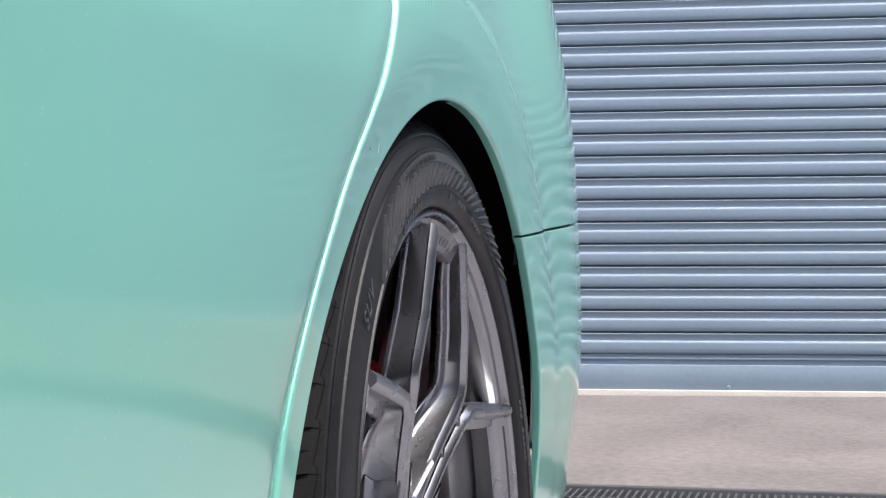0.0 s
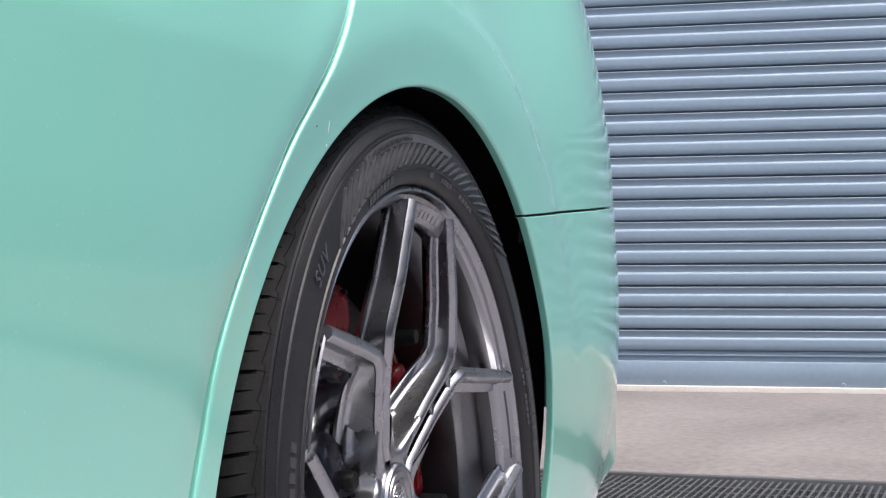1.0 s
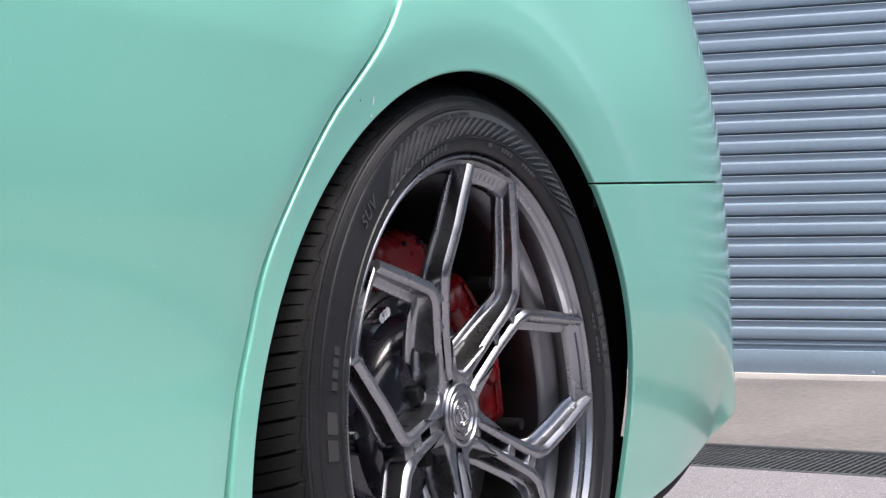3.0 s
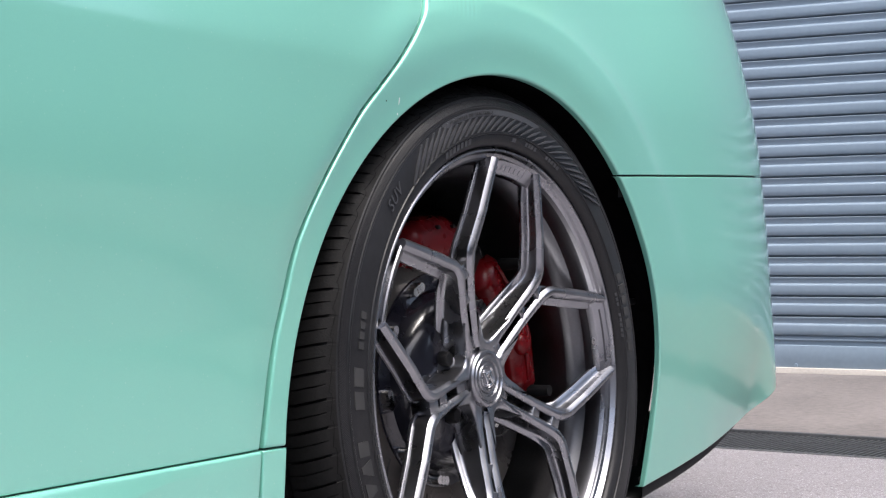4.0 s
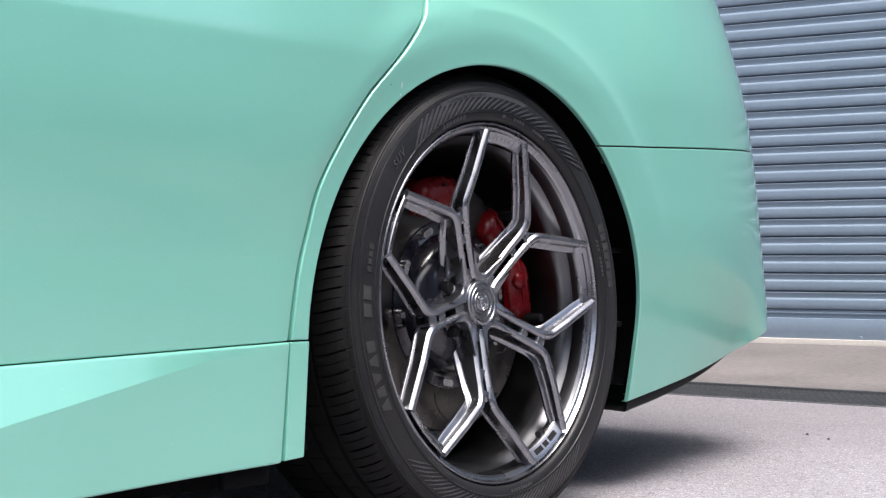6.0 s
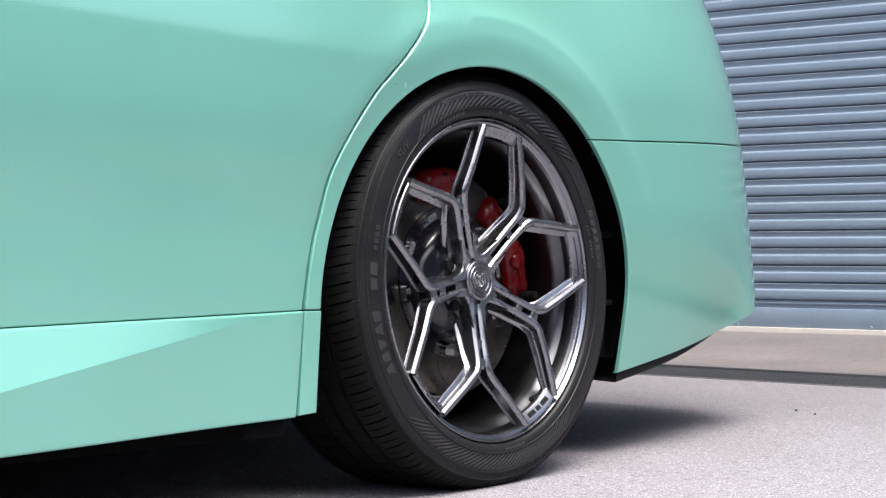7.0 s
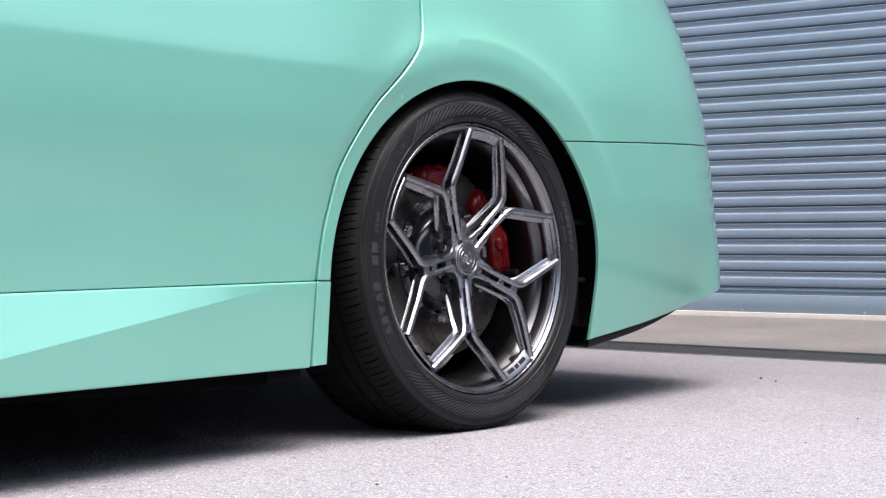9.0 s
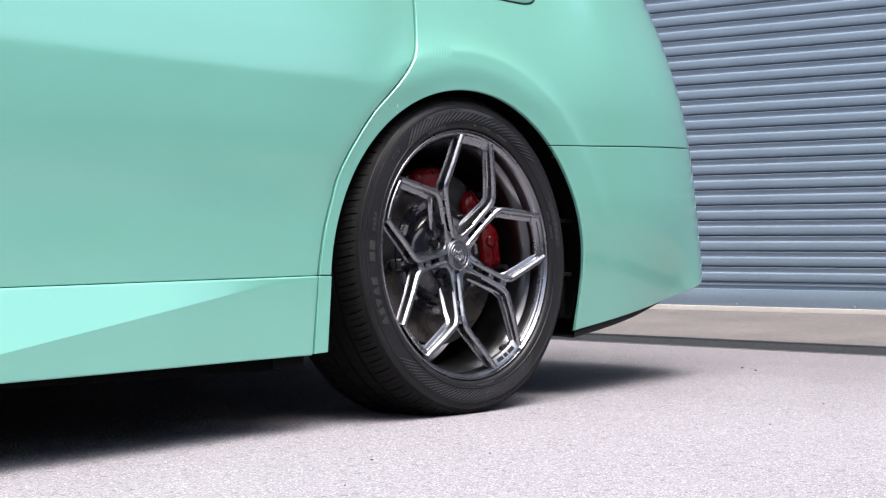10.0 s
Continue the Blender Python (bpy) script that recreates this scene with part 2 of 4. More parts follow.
# roller shutter: interlocking curved slats in one curtain
SLAT, SLAT_COUNT, SH_Y0, SH_Y1 = 0.07404, 33, -2.6, 4.6
BAR_TOP = 0.2315
shutter = thing("roller_shutter", "closed grey-blue steel roller shutter with horizontal slats", "shutter")
shutter.matrix_basis = pose(SHUTTER_X, 0, 0, 0, 0, SHUTTER_TURN)
bm = bmesh.new()
prof = [(0.006, -0.002), (-0.004, 0.0025), (-0.0105, 0.0035), (-0.0120, 0.0055), (-0.0128, 0.020), (-0.0128, 0.036), (-0.0122, 0.0395), (-0.0100, 0.0430),
        (-0.0058, 0.0455), (-0.0053, 0.0488), (-0.0076, 0.0580), (-0.0112, 0.0668), (-0.0100, 0.0685), (0.004, 0.0690), (0.006, 0.0735)]
grid_faces(bm, [[(px, yy, pz * SLAT / 0.0725) for px, pz in prof] for yy in (SH_Y0, 0.0, SH_Y1)])
slat_mesh = mesh_of("slat", bm, shutter_paint, True, 50)
for i in range(SLAT_COUNT):
    ob = new("slat", slat_mesh)
    ob.parent = shutter
    ob.location = (0, 0, BAR_TOP + i * SLAT)
bm = bmesh.new()
add_box(bm, (-0.014, SH_Y0, SHUTTER_FOOT + 0.012), (0.02, SH_Y1, 0.197), 0.004)
part("bottom_bar", bm, shutter_paint, shutter)
bm = bmesh.new()
add_box(bm, (-0.002, SH_Y0, 0.193), (0.02, SH_Y1, BAR_TOP - 0.003), 0.002)
part("bar_neck", bm, shutter_paint, shutter)
bm = bmesh.new()
add_box(bm, (-0.008, SH_Y0, 0.214), (-0.0025, SH_Y1, 0.221), 0.002)
part("bar_rib", bm, shutter_paint, shutter)
y = -2.35
while y < 4.5:
    bm = bmesh.new()
    bmesh.ops.create_cone(bm, cap_ends=True, segments=12, radius1=0.008, radius2=0.006, depth=0.006,
                          matrix=Matrix.Translation((-0.016, y, SHUTTER_FOOT + 0.022)) @ Matrix.Rotation(radians(-90), 4, 'Y'))
    part("bolt", bm, shutter_paint, shutter)
    y += 0.594
for yy in (SH_Y0 - 0.07, SH_Y1):
    bm = bmesh.new()
    add_box(bm, (-0.03, yy, SHUTTER_FOOT - 0.01), (0.05, yy + 0.07, 2.9), 0.004)
    part("guide_rail", bm, shutter_paint, shutter)
bm = bmesh.new()
add_box(bm, (-0.03, -12, SHUTTER_FOOT - 0.06), (0.1, 12, SHUTTER_FOOT + 0.014), 0.004)
bmesh.ops.transform(bm, matrix=pose(SHUTTER_X, 0, 0, 0, 0, SHUTTER_TURN), verts=bm.verts)
solid("trim_threshold", bm, cream, "cream concrete threshold strip under the shutter", "threshold", kind="structure")
# walls round the shutter, unseen and carried up to hold back sky light
bm = bmesh.new()
add_box(bm, (0.06, SH_Y1 + 0.07, 0), (0.3, 14, 8))
add_box(bm, (0.06, -4.8, 0), (0.3, SH_Y0 - 0.07, 8))
add_box(bm, (0.06, SH_Y0 - 0.07, 2.65), (0.3, SH_Y1 + 0.07, 8))
bmesh.ops.transform(bm, matrix=pose(SHUTTER_X, 0, 0, 0, 0, SHUTTER_TURN), verts=bm.verts)
solid("wall_rear", bm, render_wall, "plain grey rendered wall round the shutter, carried up unseen to block sky light", "wall", kind="structure", smooth=False)

# unseen plain walls, added to close the yard, block low sky and shape reflections
bm = bmesh.new()
add_box(bm, (-9, -9.3, -0.6), (3.5, -9, 8.0))
add_box(bm, (3.5, -9.25, -0.6), (18, -9.05, 3.4))
solid("wall_front_unseen", bm, render_wall, "plain grey unseen wall added across from the car to shape light", "wall", kind="structure", smooth=False)

bm = bmesh.new()
add_box(bm, (-9.3, -9.3, -0.6), (-9, 5.7, 3.6))
solid("wall_end_unseen", bm, pale_wall, "plain pale unseen wall added at the end of the yard to reflect light", "wall", kind="structure", smooth=False)
bm = bmesh.new()
add_box(bm, (-9, 5.4, -0.4), (SHUTTER_X - 0.6, 5.7, 4.5))
solid("wall_side_unseen", bm, render_wall, "plain grey unseen wall added on the far side to block light", "wall", kind="structure", smooth=False)

# ---------------------------------------------------------------- car body
PLAN = [(-3.0, 0), (0.555, 0), (0.785, 11), (0.928, 20), (1.008, 27), (1.088, 34), (1.2, 58), (1.3, 84), (2.6, 90)]
_px, _py, _pu = [-3.0], [0.0], [-3.0]
while _pu[-1] < 2.2:
    u = _pu[-1] + 0.01
    a = radians(float(np.mean([np.interp(u - 0.005 + k * 0.012, [q[0] for q in PLAN], [q[1] for q in PLAN]) for k in range(-5, 6)])))
    _pu.append(u), _px.append(_px[-1] + 0.01 * math.cos(a)), _py.append(_py[-1] + 0.01 * math.sin(a))

ARCH_X, ARCH_Z, ARCH_RX, ARCH_RX_REAR, ARCH_RZ = 0.003, 0.302, 0.427, 0.416, 0.412


def tuck(z):
    """How far the lower flank ahead of the wheel is drawn in."""
    return 0.0100 * min(max((0.70 - z) / 0.28, 0), 1)


def arch_gap(x, z):
    """Metres outside the wheel arch's edge."""
    dx, dz = (x - ARCH_X) / (ARCH_RX if x < ARCH_X else ARCH_RX_REAR), max(z - ARCH_Z, 0) / ARCH_RZ
    return (math.hypot(dx, dz) - 1) * 0.42


def spline(points, n):
    """n points evenly along a smooth curve through a few guide points."""
    pts = [Vector(p) for p in points]
    pts = [pts[0] * 2 - pts[1]] + pts + [pts[-1] * 2 - pts[-2]]
    out = []
    for i in range(1, len(pts) - 2):
        a, b, c, d = pts[i - 1:i + 3]
        for k in range(24):
            t = k / 24
            out.append(0.5 * ((2 * b) + (c - a) * t + (2 * a - 5 * b + 4 * c - d) * t * t + (3 * b - a - 3 * c + d) * t ** 3))
    out.append(pts[-2])
    return resample(out, n)


def resample(pts, n):
    run = [0.0]
    for a, b in zip(pts, pts[1:]):
        run.append(run[-1] + (Vector(b) - Vector(a)).length)
    want = np.linspace(0, run[-1], n)
    return [Vector((float(np.interp(s, run, [p[0] for p in pts])), float(np.interp(s, run, [p[1] for p in pts])))) for s in want]


seam_curve = spline([(x + 1.12 * tuck(z), z) for x, z in ((-0.4600, 0.3076), (-0.4468, 0.3914), (-0.4292, 0.4510), (-0.4080, 0.5116), (-0.3665, 0.5746), (-0.3122, 0.6410), (-0.2720, 0.6780),
                     (-0.2335, 0.7131), (-0.1990, 0.7495), (-0.1720, 0.7892), (-0.1570, 0.84), (-0.1470, 0.92), (-0.1410, 1.05), (-0.1380, 1.25))], 120)
SEAM_Z, SEAM_U = [q[1] for q in seam_curve], [q[0] for q in seam_curve]


def door_side(u, z):
    """One on the door near its rear shut line, which sits a little deeper than the quarter panel."""
    if z < 0.30:
        return 0.0
    gap = float(np.interp(z, SEAM_Z, SEAM_U)) - u
    return (1.0 - smooth01(gap, 0.002, 0.014)) if gap > 0.001 else 0.0


def body(u, z):
    """The body's skin at a length along it and a height."""
    x, y = float(np.interp(u, _pu, _px)), float(np.interp(u, _pu, _py))
    w = smooth01(u, 0.30, 0.75)
    x -= w * (0.38 * (z - 0.28) ** 2 - 0.05 - 0.018 * (1 - smooth01(z, 0.25, 0.50)))
    d = arch_gap(u, z)
    over = d - 0.088
    flare = math.exp(-0.5 * (over + math.sqrt(over * over + 0.000006)) / 0.033)
    y += 0.0155 * smooth01(u, -0.34, -0.14) * (1 - flare) * (1 - smooth01(u, 0.25, 0.60))
    y -= 0.007 * smooth01(z, 0.42, 0.62) * smooth01(d, -0.005, 0.060) * (1 - smooth01(u, 0.0, 0.55))
    if u > 0.3:
        y += (0.040 + 0.020 * smooth01(u, 0.5, 0.75)) * (1 - smooth01(u, 0.78, 1.00)) * smooth01(u, 0.3, 0.42) * max((0.50 - z) / 0.35, 0) ** 1.5
    if u < -0.3:
        y += 0.010 * smooth01(-u, 0.3, 0.6) * math.sin(math.pi * min(max((z - 0.30) / 0.45, 0), 1)) * -0.6
    y += (0.30 - 0.12 * smooth01(u, 0.35, 0.8)) * max(z - 0.70, 0) ** 1.5
    y += tuck(z) * (1 - smooth01(u, -0.36, -0.12))
    if u < 0.1:
        y += 0.0018 * door_side(u, z)
    return Vector((x, y, z))


def panel(name, edge_a, edge_b, n, m, parent, label="", skin=body, lip=0.018, roll=0.0035, mat=None, lip_a=None):
    """A pressed panel between two edges given as (length, height); its rims roll inwards."""
    a, b = edge_a, edge_b
    n = len(a)
    guard = roll + 0.0015
    turns = [(roll * (1 - math.sin(radians(q))), roll * (1 - math.cos(radians(q)))) for q in (90, 72, 54, 36, 18, 0)]

    def along(edge, f):
        k = min(int(f), n - 2)
        return edge[k].lerp(edge[k + 1], f - k)

    def stations(step0, step1, count, far, lip0, lip1):
        """Places from one rim to the other with their depth: lip, roll, the plain middle, roll, lip."""
        s0, s1 = guard / step0, guard / step1
        out = [(0.0, roll + lip0)] + [(q / step0, d) for q, d in turns]
        out += [(s0 + (far - s0 - s1) * k / (count - 1), 0.0) for k in range(count)]
        return out + [(far - q / step1, d) for q, d in reversed(turns)] + [(far, roll + lip1)]

    step0 = max(((a[1] - a[0]).length + (b[1] - b[0]).length) / 2, guard * 1.2)
    step1 = max(((a[-1] - a[-2]).length + (b[-1] - b[-2]).length) / 2, guard * 1.2)
    rows = []
    for f, deep in stations(step0, step1, n, n - 1, lip, lip):
        qa, qb = along(a, f), along(b, f)
        run = max((qb - qa).length, guard * 2.5)
        row = []
        for t, d in stations(run, run, m, 1.0, lip_a or lip, lip):
            q = qa.lerp(qb, t)
            row.append(skin(q[0], q[1]) + Vector((0, deep + d, 0)))
        rows.append(row)
    bm = bmesh.new()
    grid_faces(bm, rows)
    return part(name, bm, mat or paint, parent, label, sharp=75)


def arch_edge(a0, a1, n):
    out = []
    for a in np.linspace(a0, a1, n):
        c, z = math.cos(radians(a)), ARCH_Z + ARCH_RZ * math.sin(radians(a))
        out.append(Vector((ARCH_X + (ARCH_RX * c + 1.12 * tuck(z) * smooth01(-c, 0.3, 0.8) if c < 0 else ARCH_RX_REAR * c), z)))
    return out


car = thing("car", "mint green van with a dark alloy wheel, parked before the shutter", "car")
GAP = 0.0022


def sill_top(x):
    return 0.3065 + 0.0225 * (x + 0.466)


def sill_bottom(x):
    return 0.147 + 0.0195 * (x + 0.466)


# sliding door
front_edge = [Vector((-2.6, sill_top(-2.6) + (1.25 - sill_top(-2.6)) * i / 119)) for i in range(120)]
door = panel("sliding_door", front_edge, [q + Vector((-0.0035, 0.0)) for i, q in enumerate(seam_curve)], 120, 90, car, "mint green sliding door", roll=0.0022)

# quarter panel over the arch
SEAM_ANGLE = 48.2
U_END = 1.75


def bumper_seam(u):
    return ARCH_Z + ARCH_RZ * math.sin(radians(SEAM_ANGLE)) + 0.046 * (u - 0.283)


def meet(p, way, line):
    """Where a ray in the plan of the side meets a bent line."""
    best = None
    for a, b in zip(line, line[1:]):
        e = b - a
        det = way[0] * -e[1] + way[1] * e[0]
        if abs(det) < 1e-12:
            continue
        w = a - p
        t = (w[0] * -e[1] + w[1] * e[0]) / det
        s = (way[0] * w[1] - way[1] * w[0]) / det
        if t > 0 and -1e-6 <= s <= 1 + 1e-6 and (best is None or t < best):
            best = t
    return p + way * (best or 0.05)


outer = [q + Vector((GAP, 0)) for q in seam_curve] + [Vector((-0.15, 1.25)), Vector((U_END, 1.25)), Vector((U_END, 0.5))]
outer[0] = Vector((outer[0][0], outer[0][1] - 0.02))
inner_edge, outer_edge = arch_edge(179.2, SEAM_ANGLE, 150), []
seam_way = math.degrees(math.atan(0.046))
for q, a in zip(inner_edge, np.linspace(179.2, SEAM_ANGLE, 150)):
    psi = a if a > 115 else seam_way + (115 - seam_way) * ((a - SEAM_ANGLE) / (115 - SEAM_ANGLE)) ** 0.8
    psi += 13 * math.exp(-((a - 108) / 14) ** 2)
    outer_edge.append(meet(q, Vector((math.cos(radians(psi)), math.sin(radians(psi)))), outer))
quarter = panel("quarter_panel", inner_edge, outer_edge, 150, 160, car, "mint green quarter panel with a flared wheel arch", lip_a=0.006, roll=0.0030)

# strip of the quarter panel beside the tyre, under the sill line
def end_seam(z):
    return -0.4488 - 0.062 * (0.3065 - z)


strip_a = [Vector((end_seam(z) + 0.0016, z)) for z in np.linspace(0.150, 0.3060, 12)]
strip_b = [Vector((end_seam(z) + 0.0372, z)) for z in np.linspace(0.152, 0.3060, 12)]
panel("sill_end", strip_a, strip_b, 12, 6, car, "short mint green sill end beside the tyre", skin=lambda u, z: body(u, z) + Vector((0, 0.0005, 0)), lip=0.03, roll=0.0018)

# rear bumper
low = Vector((0.417, 0.169))
bump_a = arch_edge(SEAM_ANGLE, 0, 50) + [Vector((ARCH_X + ARCH_RX_REAR, 0.30)).lerp(low, k / 12) for k in range(1, 13)]
bump_a = [q - Vector((0, 0.0022)) if k == 0 else q for k, q in enumerate(bump_a)]
bump_b = [Vector((U_END, bumper_seam(U_END) - 0.0022 + (0.420 - bumper_seam(U_END)) * k / (len(bump_a) - 1))) for k in range(len(bump_a))]
panel("rear_bumper", bump_a, bump_b, 62, 90, car, "mint green rear bumper wrapping round the tail", lip=0.012, lip_a=0.006, roll=0.0026)


# side sill with a slanting fold
def fold_height(x):
    return min(sill_top(x), sill_top(x) - 0.155 * (-0.50 - x) if x < -0.50 else sill_top(x))


def sill_skin(u, z):
    """Rows gather at the fold so that it stays crisp."""
    low, top_z = sill_bottom(u), sill_top(u) - 0.0006
    fold = min(max(fold_height(u), low + 0.02), top_z - 0.012)
    zb, zt = low + 0.007, top_z - 0.007
    if zb < z < zt:
        w = (z - zb) / (zt - zb)
        z = fold - (fold - zb) * (1 - w * 2) ** 1.6 if w < 0.5 else fold + (zt - fold) * (w * 2 - 1) ** 1.6
    y = body(u, top_z)[1] - 0.32 * smooth01(-u, 0.46, 0.85) * (top_z - max(z, fold))
    if z < fold:
        y += 0.03 * (fold - z)
    x = u - (0.062 * (top_z - z)) * smooth01(u, -0.60, -0.46)
    return Vector((x, y - 0.0028, z))


sill_a, sill_b = [], []
for x in np.linspace(-2.6, -0.4488 - 0.0016, 120):
    sill_a.append(Vector((x, sill_bottom(x)))), sill_b.append(Vector((x, sill_top(x) - 0.0006)))
panel("side_sill", sill_a, sill_b, 120, 41, car, "mint green side sill with a slanting fold", skin=sill_skin, lip=0.05, roll=0.0035)

# dark backing behind the shut lines
bm = bmesh.new()
grid_faces(bm, [[body(q[0] + dx, q[1]) + Vector((0, 0.011, 0)) for q in seam_curve] for dx in (-0.02, 0.012)])
grid_faces(bm, [[body(u, sill_top(u) + dz) + Vector((0, 0.013, 0)) for u in np.linspace(-2.6, -0.426, 90)] for dz in (-0.014, 0.014)])
grid_faces(bm, [[body(end_seam(z) + du, z) + Vector((0, 0.014, 0)) for z in np.linspace(0.15, 0.31, 8)] for du in (-0.014, 0.014)])
part("door_frame", bm, black_plastic, car)
bm = bmesh.new()
grid_faces(bm, [[body(u, bumper_seam(u) + dz) + Vector((0, 0.012, 0)) for u in np.linspace(0.30, U_END, 60)] for dz in (-0.03, 0.03)])
part("bumper_bracket", bm, black_plastic, car)

# black valance under the bumper
bm = bmesh.new()
rows = []
for k in range(30):
    t = k / 29
    u = 0.419 + t * 0.36
    z = 0.169 + (0.420 - 0.169) * (u - 0.417) / (U_END - 0.417)
    p = body(u, z)
    drop = 0.019 * (1 - t ** 2.5)
    rows.append([p + Vector((0, 0.012, 0.012)), p + Vector((0, 0.0045, -0.0010)), p + Vector((0, 0.0050, -drop * 0.8)), p + Vector((0, 0.0090, -drop)), p + Vector((0, 0.10, -drop * 0.8)), p + Vector((0, 0.35, 0.0))])
grid_faces(bm, rows)
part("valance", bm, black_plastic, car, "black plastic lip under the bumper")

# shell, floor and wheel housing that close the car, with unseen light-stopping boxes
bm = bmesh.new()
outline = [(0.05, 1.25), (0.16, 1.55), (0.32, 1.86), (0.9, 1.92), (1.5, 1.86), (1.68, 1.55), (1.79, 1.25), (1.82, 0.7), (1.80, 0.25), (1.70, 0.2)]
rows = []
for x, k in ((-2.6, 1), (-1.0, 1), (0.6, 1), (0.95, 0.97), (1.10, 0.90), (1.16, 0.80)):
    rows.append([(x, y, 0.2 + (z - 0.2) * k + 0.019 * x) for y, z in outline])
grid_faces(bm, rows)
part("roof_shell", bm, paint, car)
bm = bmesh.new()
rows = []
for x, k, pull in ((-2.602, 1.0, 0.0), (-3.0, 0.97, 0.01), (-3.35, 0.72, 0.03), (-3.7, 0.52, 0.07), (-3.95, 0.46, 0.14), (-4.12, 0.36, 0.26), (-4.18, 0.16, 0.36)):
    rows.append([(x, 0.9 + (y - 0.9) * (1 - pull), 0.15 + (z - 0.15) * k) for y, z in [(0.06, 0.15), (0.02, 0.45), (0.03, 0.9)] + outline])
grid_faces(bm, rows)
part("front_shell", bm, paint, car)
bm = bmesh.new()
# unseen floor boxes, set low to keep the ground beneath dark
for x0, x1, y0, up in ((-3.94, -2.6, 0.16, 0), (-2.6, -0.47, 0.075, 0), (-0.47, 0.47, 0.45, 0), (0.47, 0.85, 0.25, 0.10)):
    bm = bmesh.new()
    add_box(bm, (x0, y0, 0.165 + up + 0.019 * x0), (x1, 1.70, 0.24 + up + 0.019 * x0))
    part("floor_pan", bm, liner_felt, car, smooth=False)
# unseen boxes added to stop light from the far side, front and tail
for name, lo, hi in (("far_light_stop", (-3.6, 1.71, 0.03), (0.9, 1.75, 0.20)), ("nose_light_stop", (-3.98, 0.26, 0.02), (-3.94, 1.55, 0.45)), ("tail_wall", (1.005, 0.5, 0.3), (1.1, 1.7, 1.6))):
    bm = bmesh.new()
    add_box(bm, lo, hi)
    part(name, bm, liner_felt, car, smooth=False)
bm = bmesh.new()
rows = []
for a in np.linspace(-14, 200, 60):
    ca, sa = math.cos(radians(a)), math.sin(radians(a))
    row = []
    for k, (yy, g) in enumerate(((0.012, 0.004), (0.018, 0.022), (0.05, 0.030), (0.20, 0.030), (0.42, 0.020), (0.43, -0.15), (0.43, -0.42))):
        rib = 0.006 * (1 if int(a / 14) % 2 else 0) if 1 < k < 5 else 0
        z = ARCH_Z + (ARCH_RZ + g - rib) * sa
        back = 0.046 * max((0.50 - z) / 0.35, 0) ** 1.5 if ca > 0 else tuck(z)
        row.append((ARCH_X + (ARCH_RX + g - rib) * ca, yy + back, z))
    rows.append(row)
grid_faces(bm, rows)
part("wheel_liner", bm, liner_felt, car, "black felt wheel arch liner")
for x0, x1, z0 in ((0.395, 0.420, 0.200), (-0.462, -0.440, 0.16)):
    bm = bmesh.new()
    add_box(bm, (x0, 0.060, z0), (x1, 0.16, 0.34), 0.006)
    part("liner_end", bm, liner_felt, car)
for z0 in (0.43, 0.30):
    bm = bmesh.new()
    add_box(bm, (0.375, 0.050, z0), (0.43, 0.14, z0 + 0.010), 0.003)
    part("liner_clip", bm, black_plastic, car)
bm = bmesh.new()
add_box(bm, (-0.560, 0.020, 0.121), (-0.476, 0.032, 0.18), 0.005)
part("mud_flap", bm, liner_felt, car, "small black rubber flap under the sill end")

# ---------------------------------------------------------------- wheel
WHEEL_Z, CAMBER, SPIN = 0.3516, -2.90, 117.6
wheel = new("wheel")
wheel.parent = car
wheel.matrix_basis = pose(0, 0, WHEEL_Z, CAMBER)
tagged(wheel, "gunmetal five-spoke alloy wheel with a low profile tyre")


def on_wheel(r, deg, depth):
    return Vector((r * math.cos(radians(deg)), depth, r * math.sin(radians(deg))))


# tyre: sidewall, shoulder and a cut tread
PITCHES = 76
CUTS = ((0.0, 1, 0), (0.09, 1, 0), (0.10, 0, 0), (0.49, 0, 0), (0.50, 0, 1), (0.54, 0, 1), (0.55, 0, 0), (0.99, 0, 0))
TREAD = [(0.3395, 0.0050), (0.3480, 0.0115), (0.3545, 0.0230), (0.3590, 0.045), (0.3600, 0.060), (0.3535, 0.0605), (0.3535, 0.068), (0.3605, 0.0685),
         (0.3610, 0.098), (0.3540, 0.0985), (0.3540, 0.108), (0.3610, 0.1085), (0.3610, 0.138), (0.3540, 0.1385), (0.3540, 0.148), (0.3605, 0.1485),
         (0.3600, 0.19), (0.3535, 0.1905), (0.3535, 0.198), (0.3595, 0.1985), (0.3560, 0.222), (0.3480, 0.236)]
bm = bmesh.new()
rows = []
for i in range(PITCHES * len(CUTS)):
    at, wide, thin = CUTS[i % len(CUTS)]
    row = []
    for k, (r, d) in enumerate(TREAD):
        a = 360 * (i // len(CUTS) + at + (0.0, 0.02, 0.10, 0.22)[min(k, 3)]) / PITCHES
        cut = 0.0
        if wide and (1 <= k <= 3 or 16 <= k <= 20):
            cut = 0.0050 if k > 1 else 0.0012
        if thin and (2 <= k <= 3 or 8 <= k <= 9 or 11 <= k <= 12):
            cut = 0.0025
        row.append(tuple(on_wheel(r - cut, a, d)))
    rows.append(row)
grid_faces(bm, rows, close=True)
part("tread", bm, rubber_shaded, wheel, "black tread with lateral grooves", sharp=25)
bm = bmesh.new()
rows = []
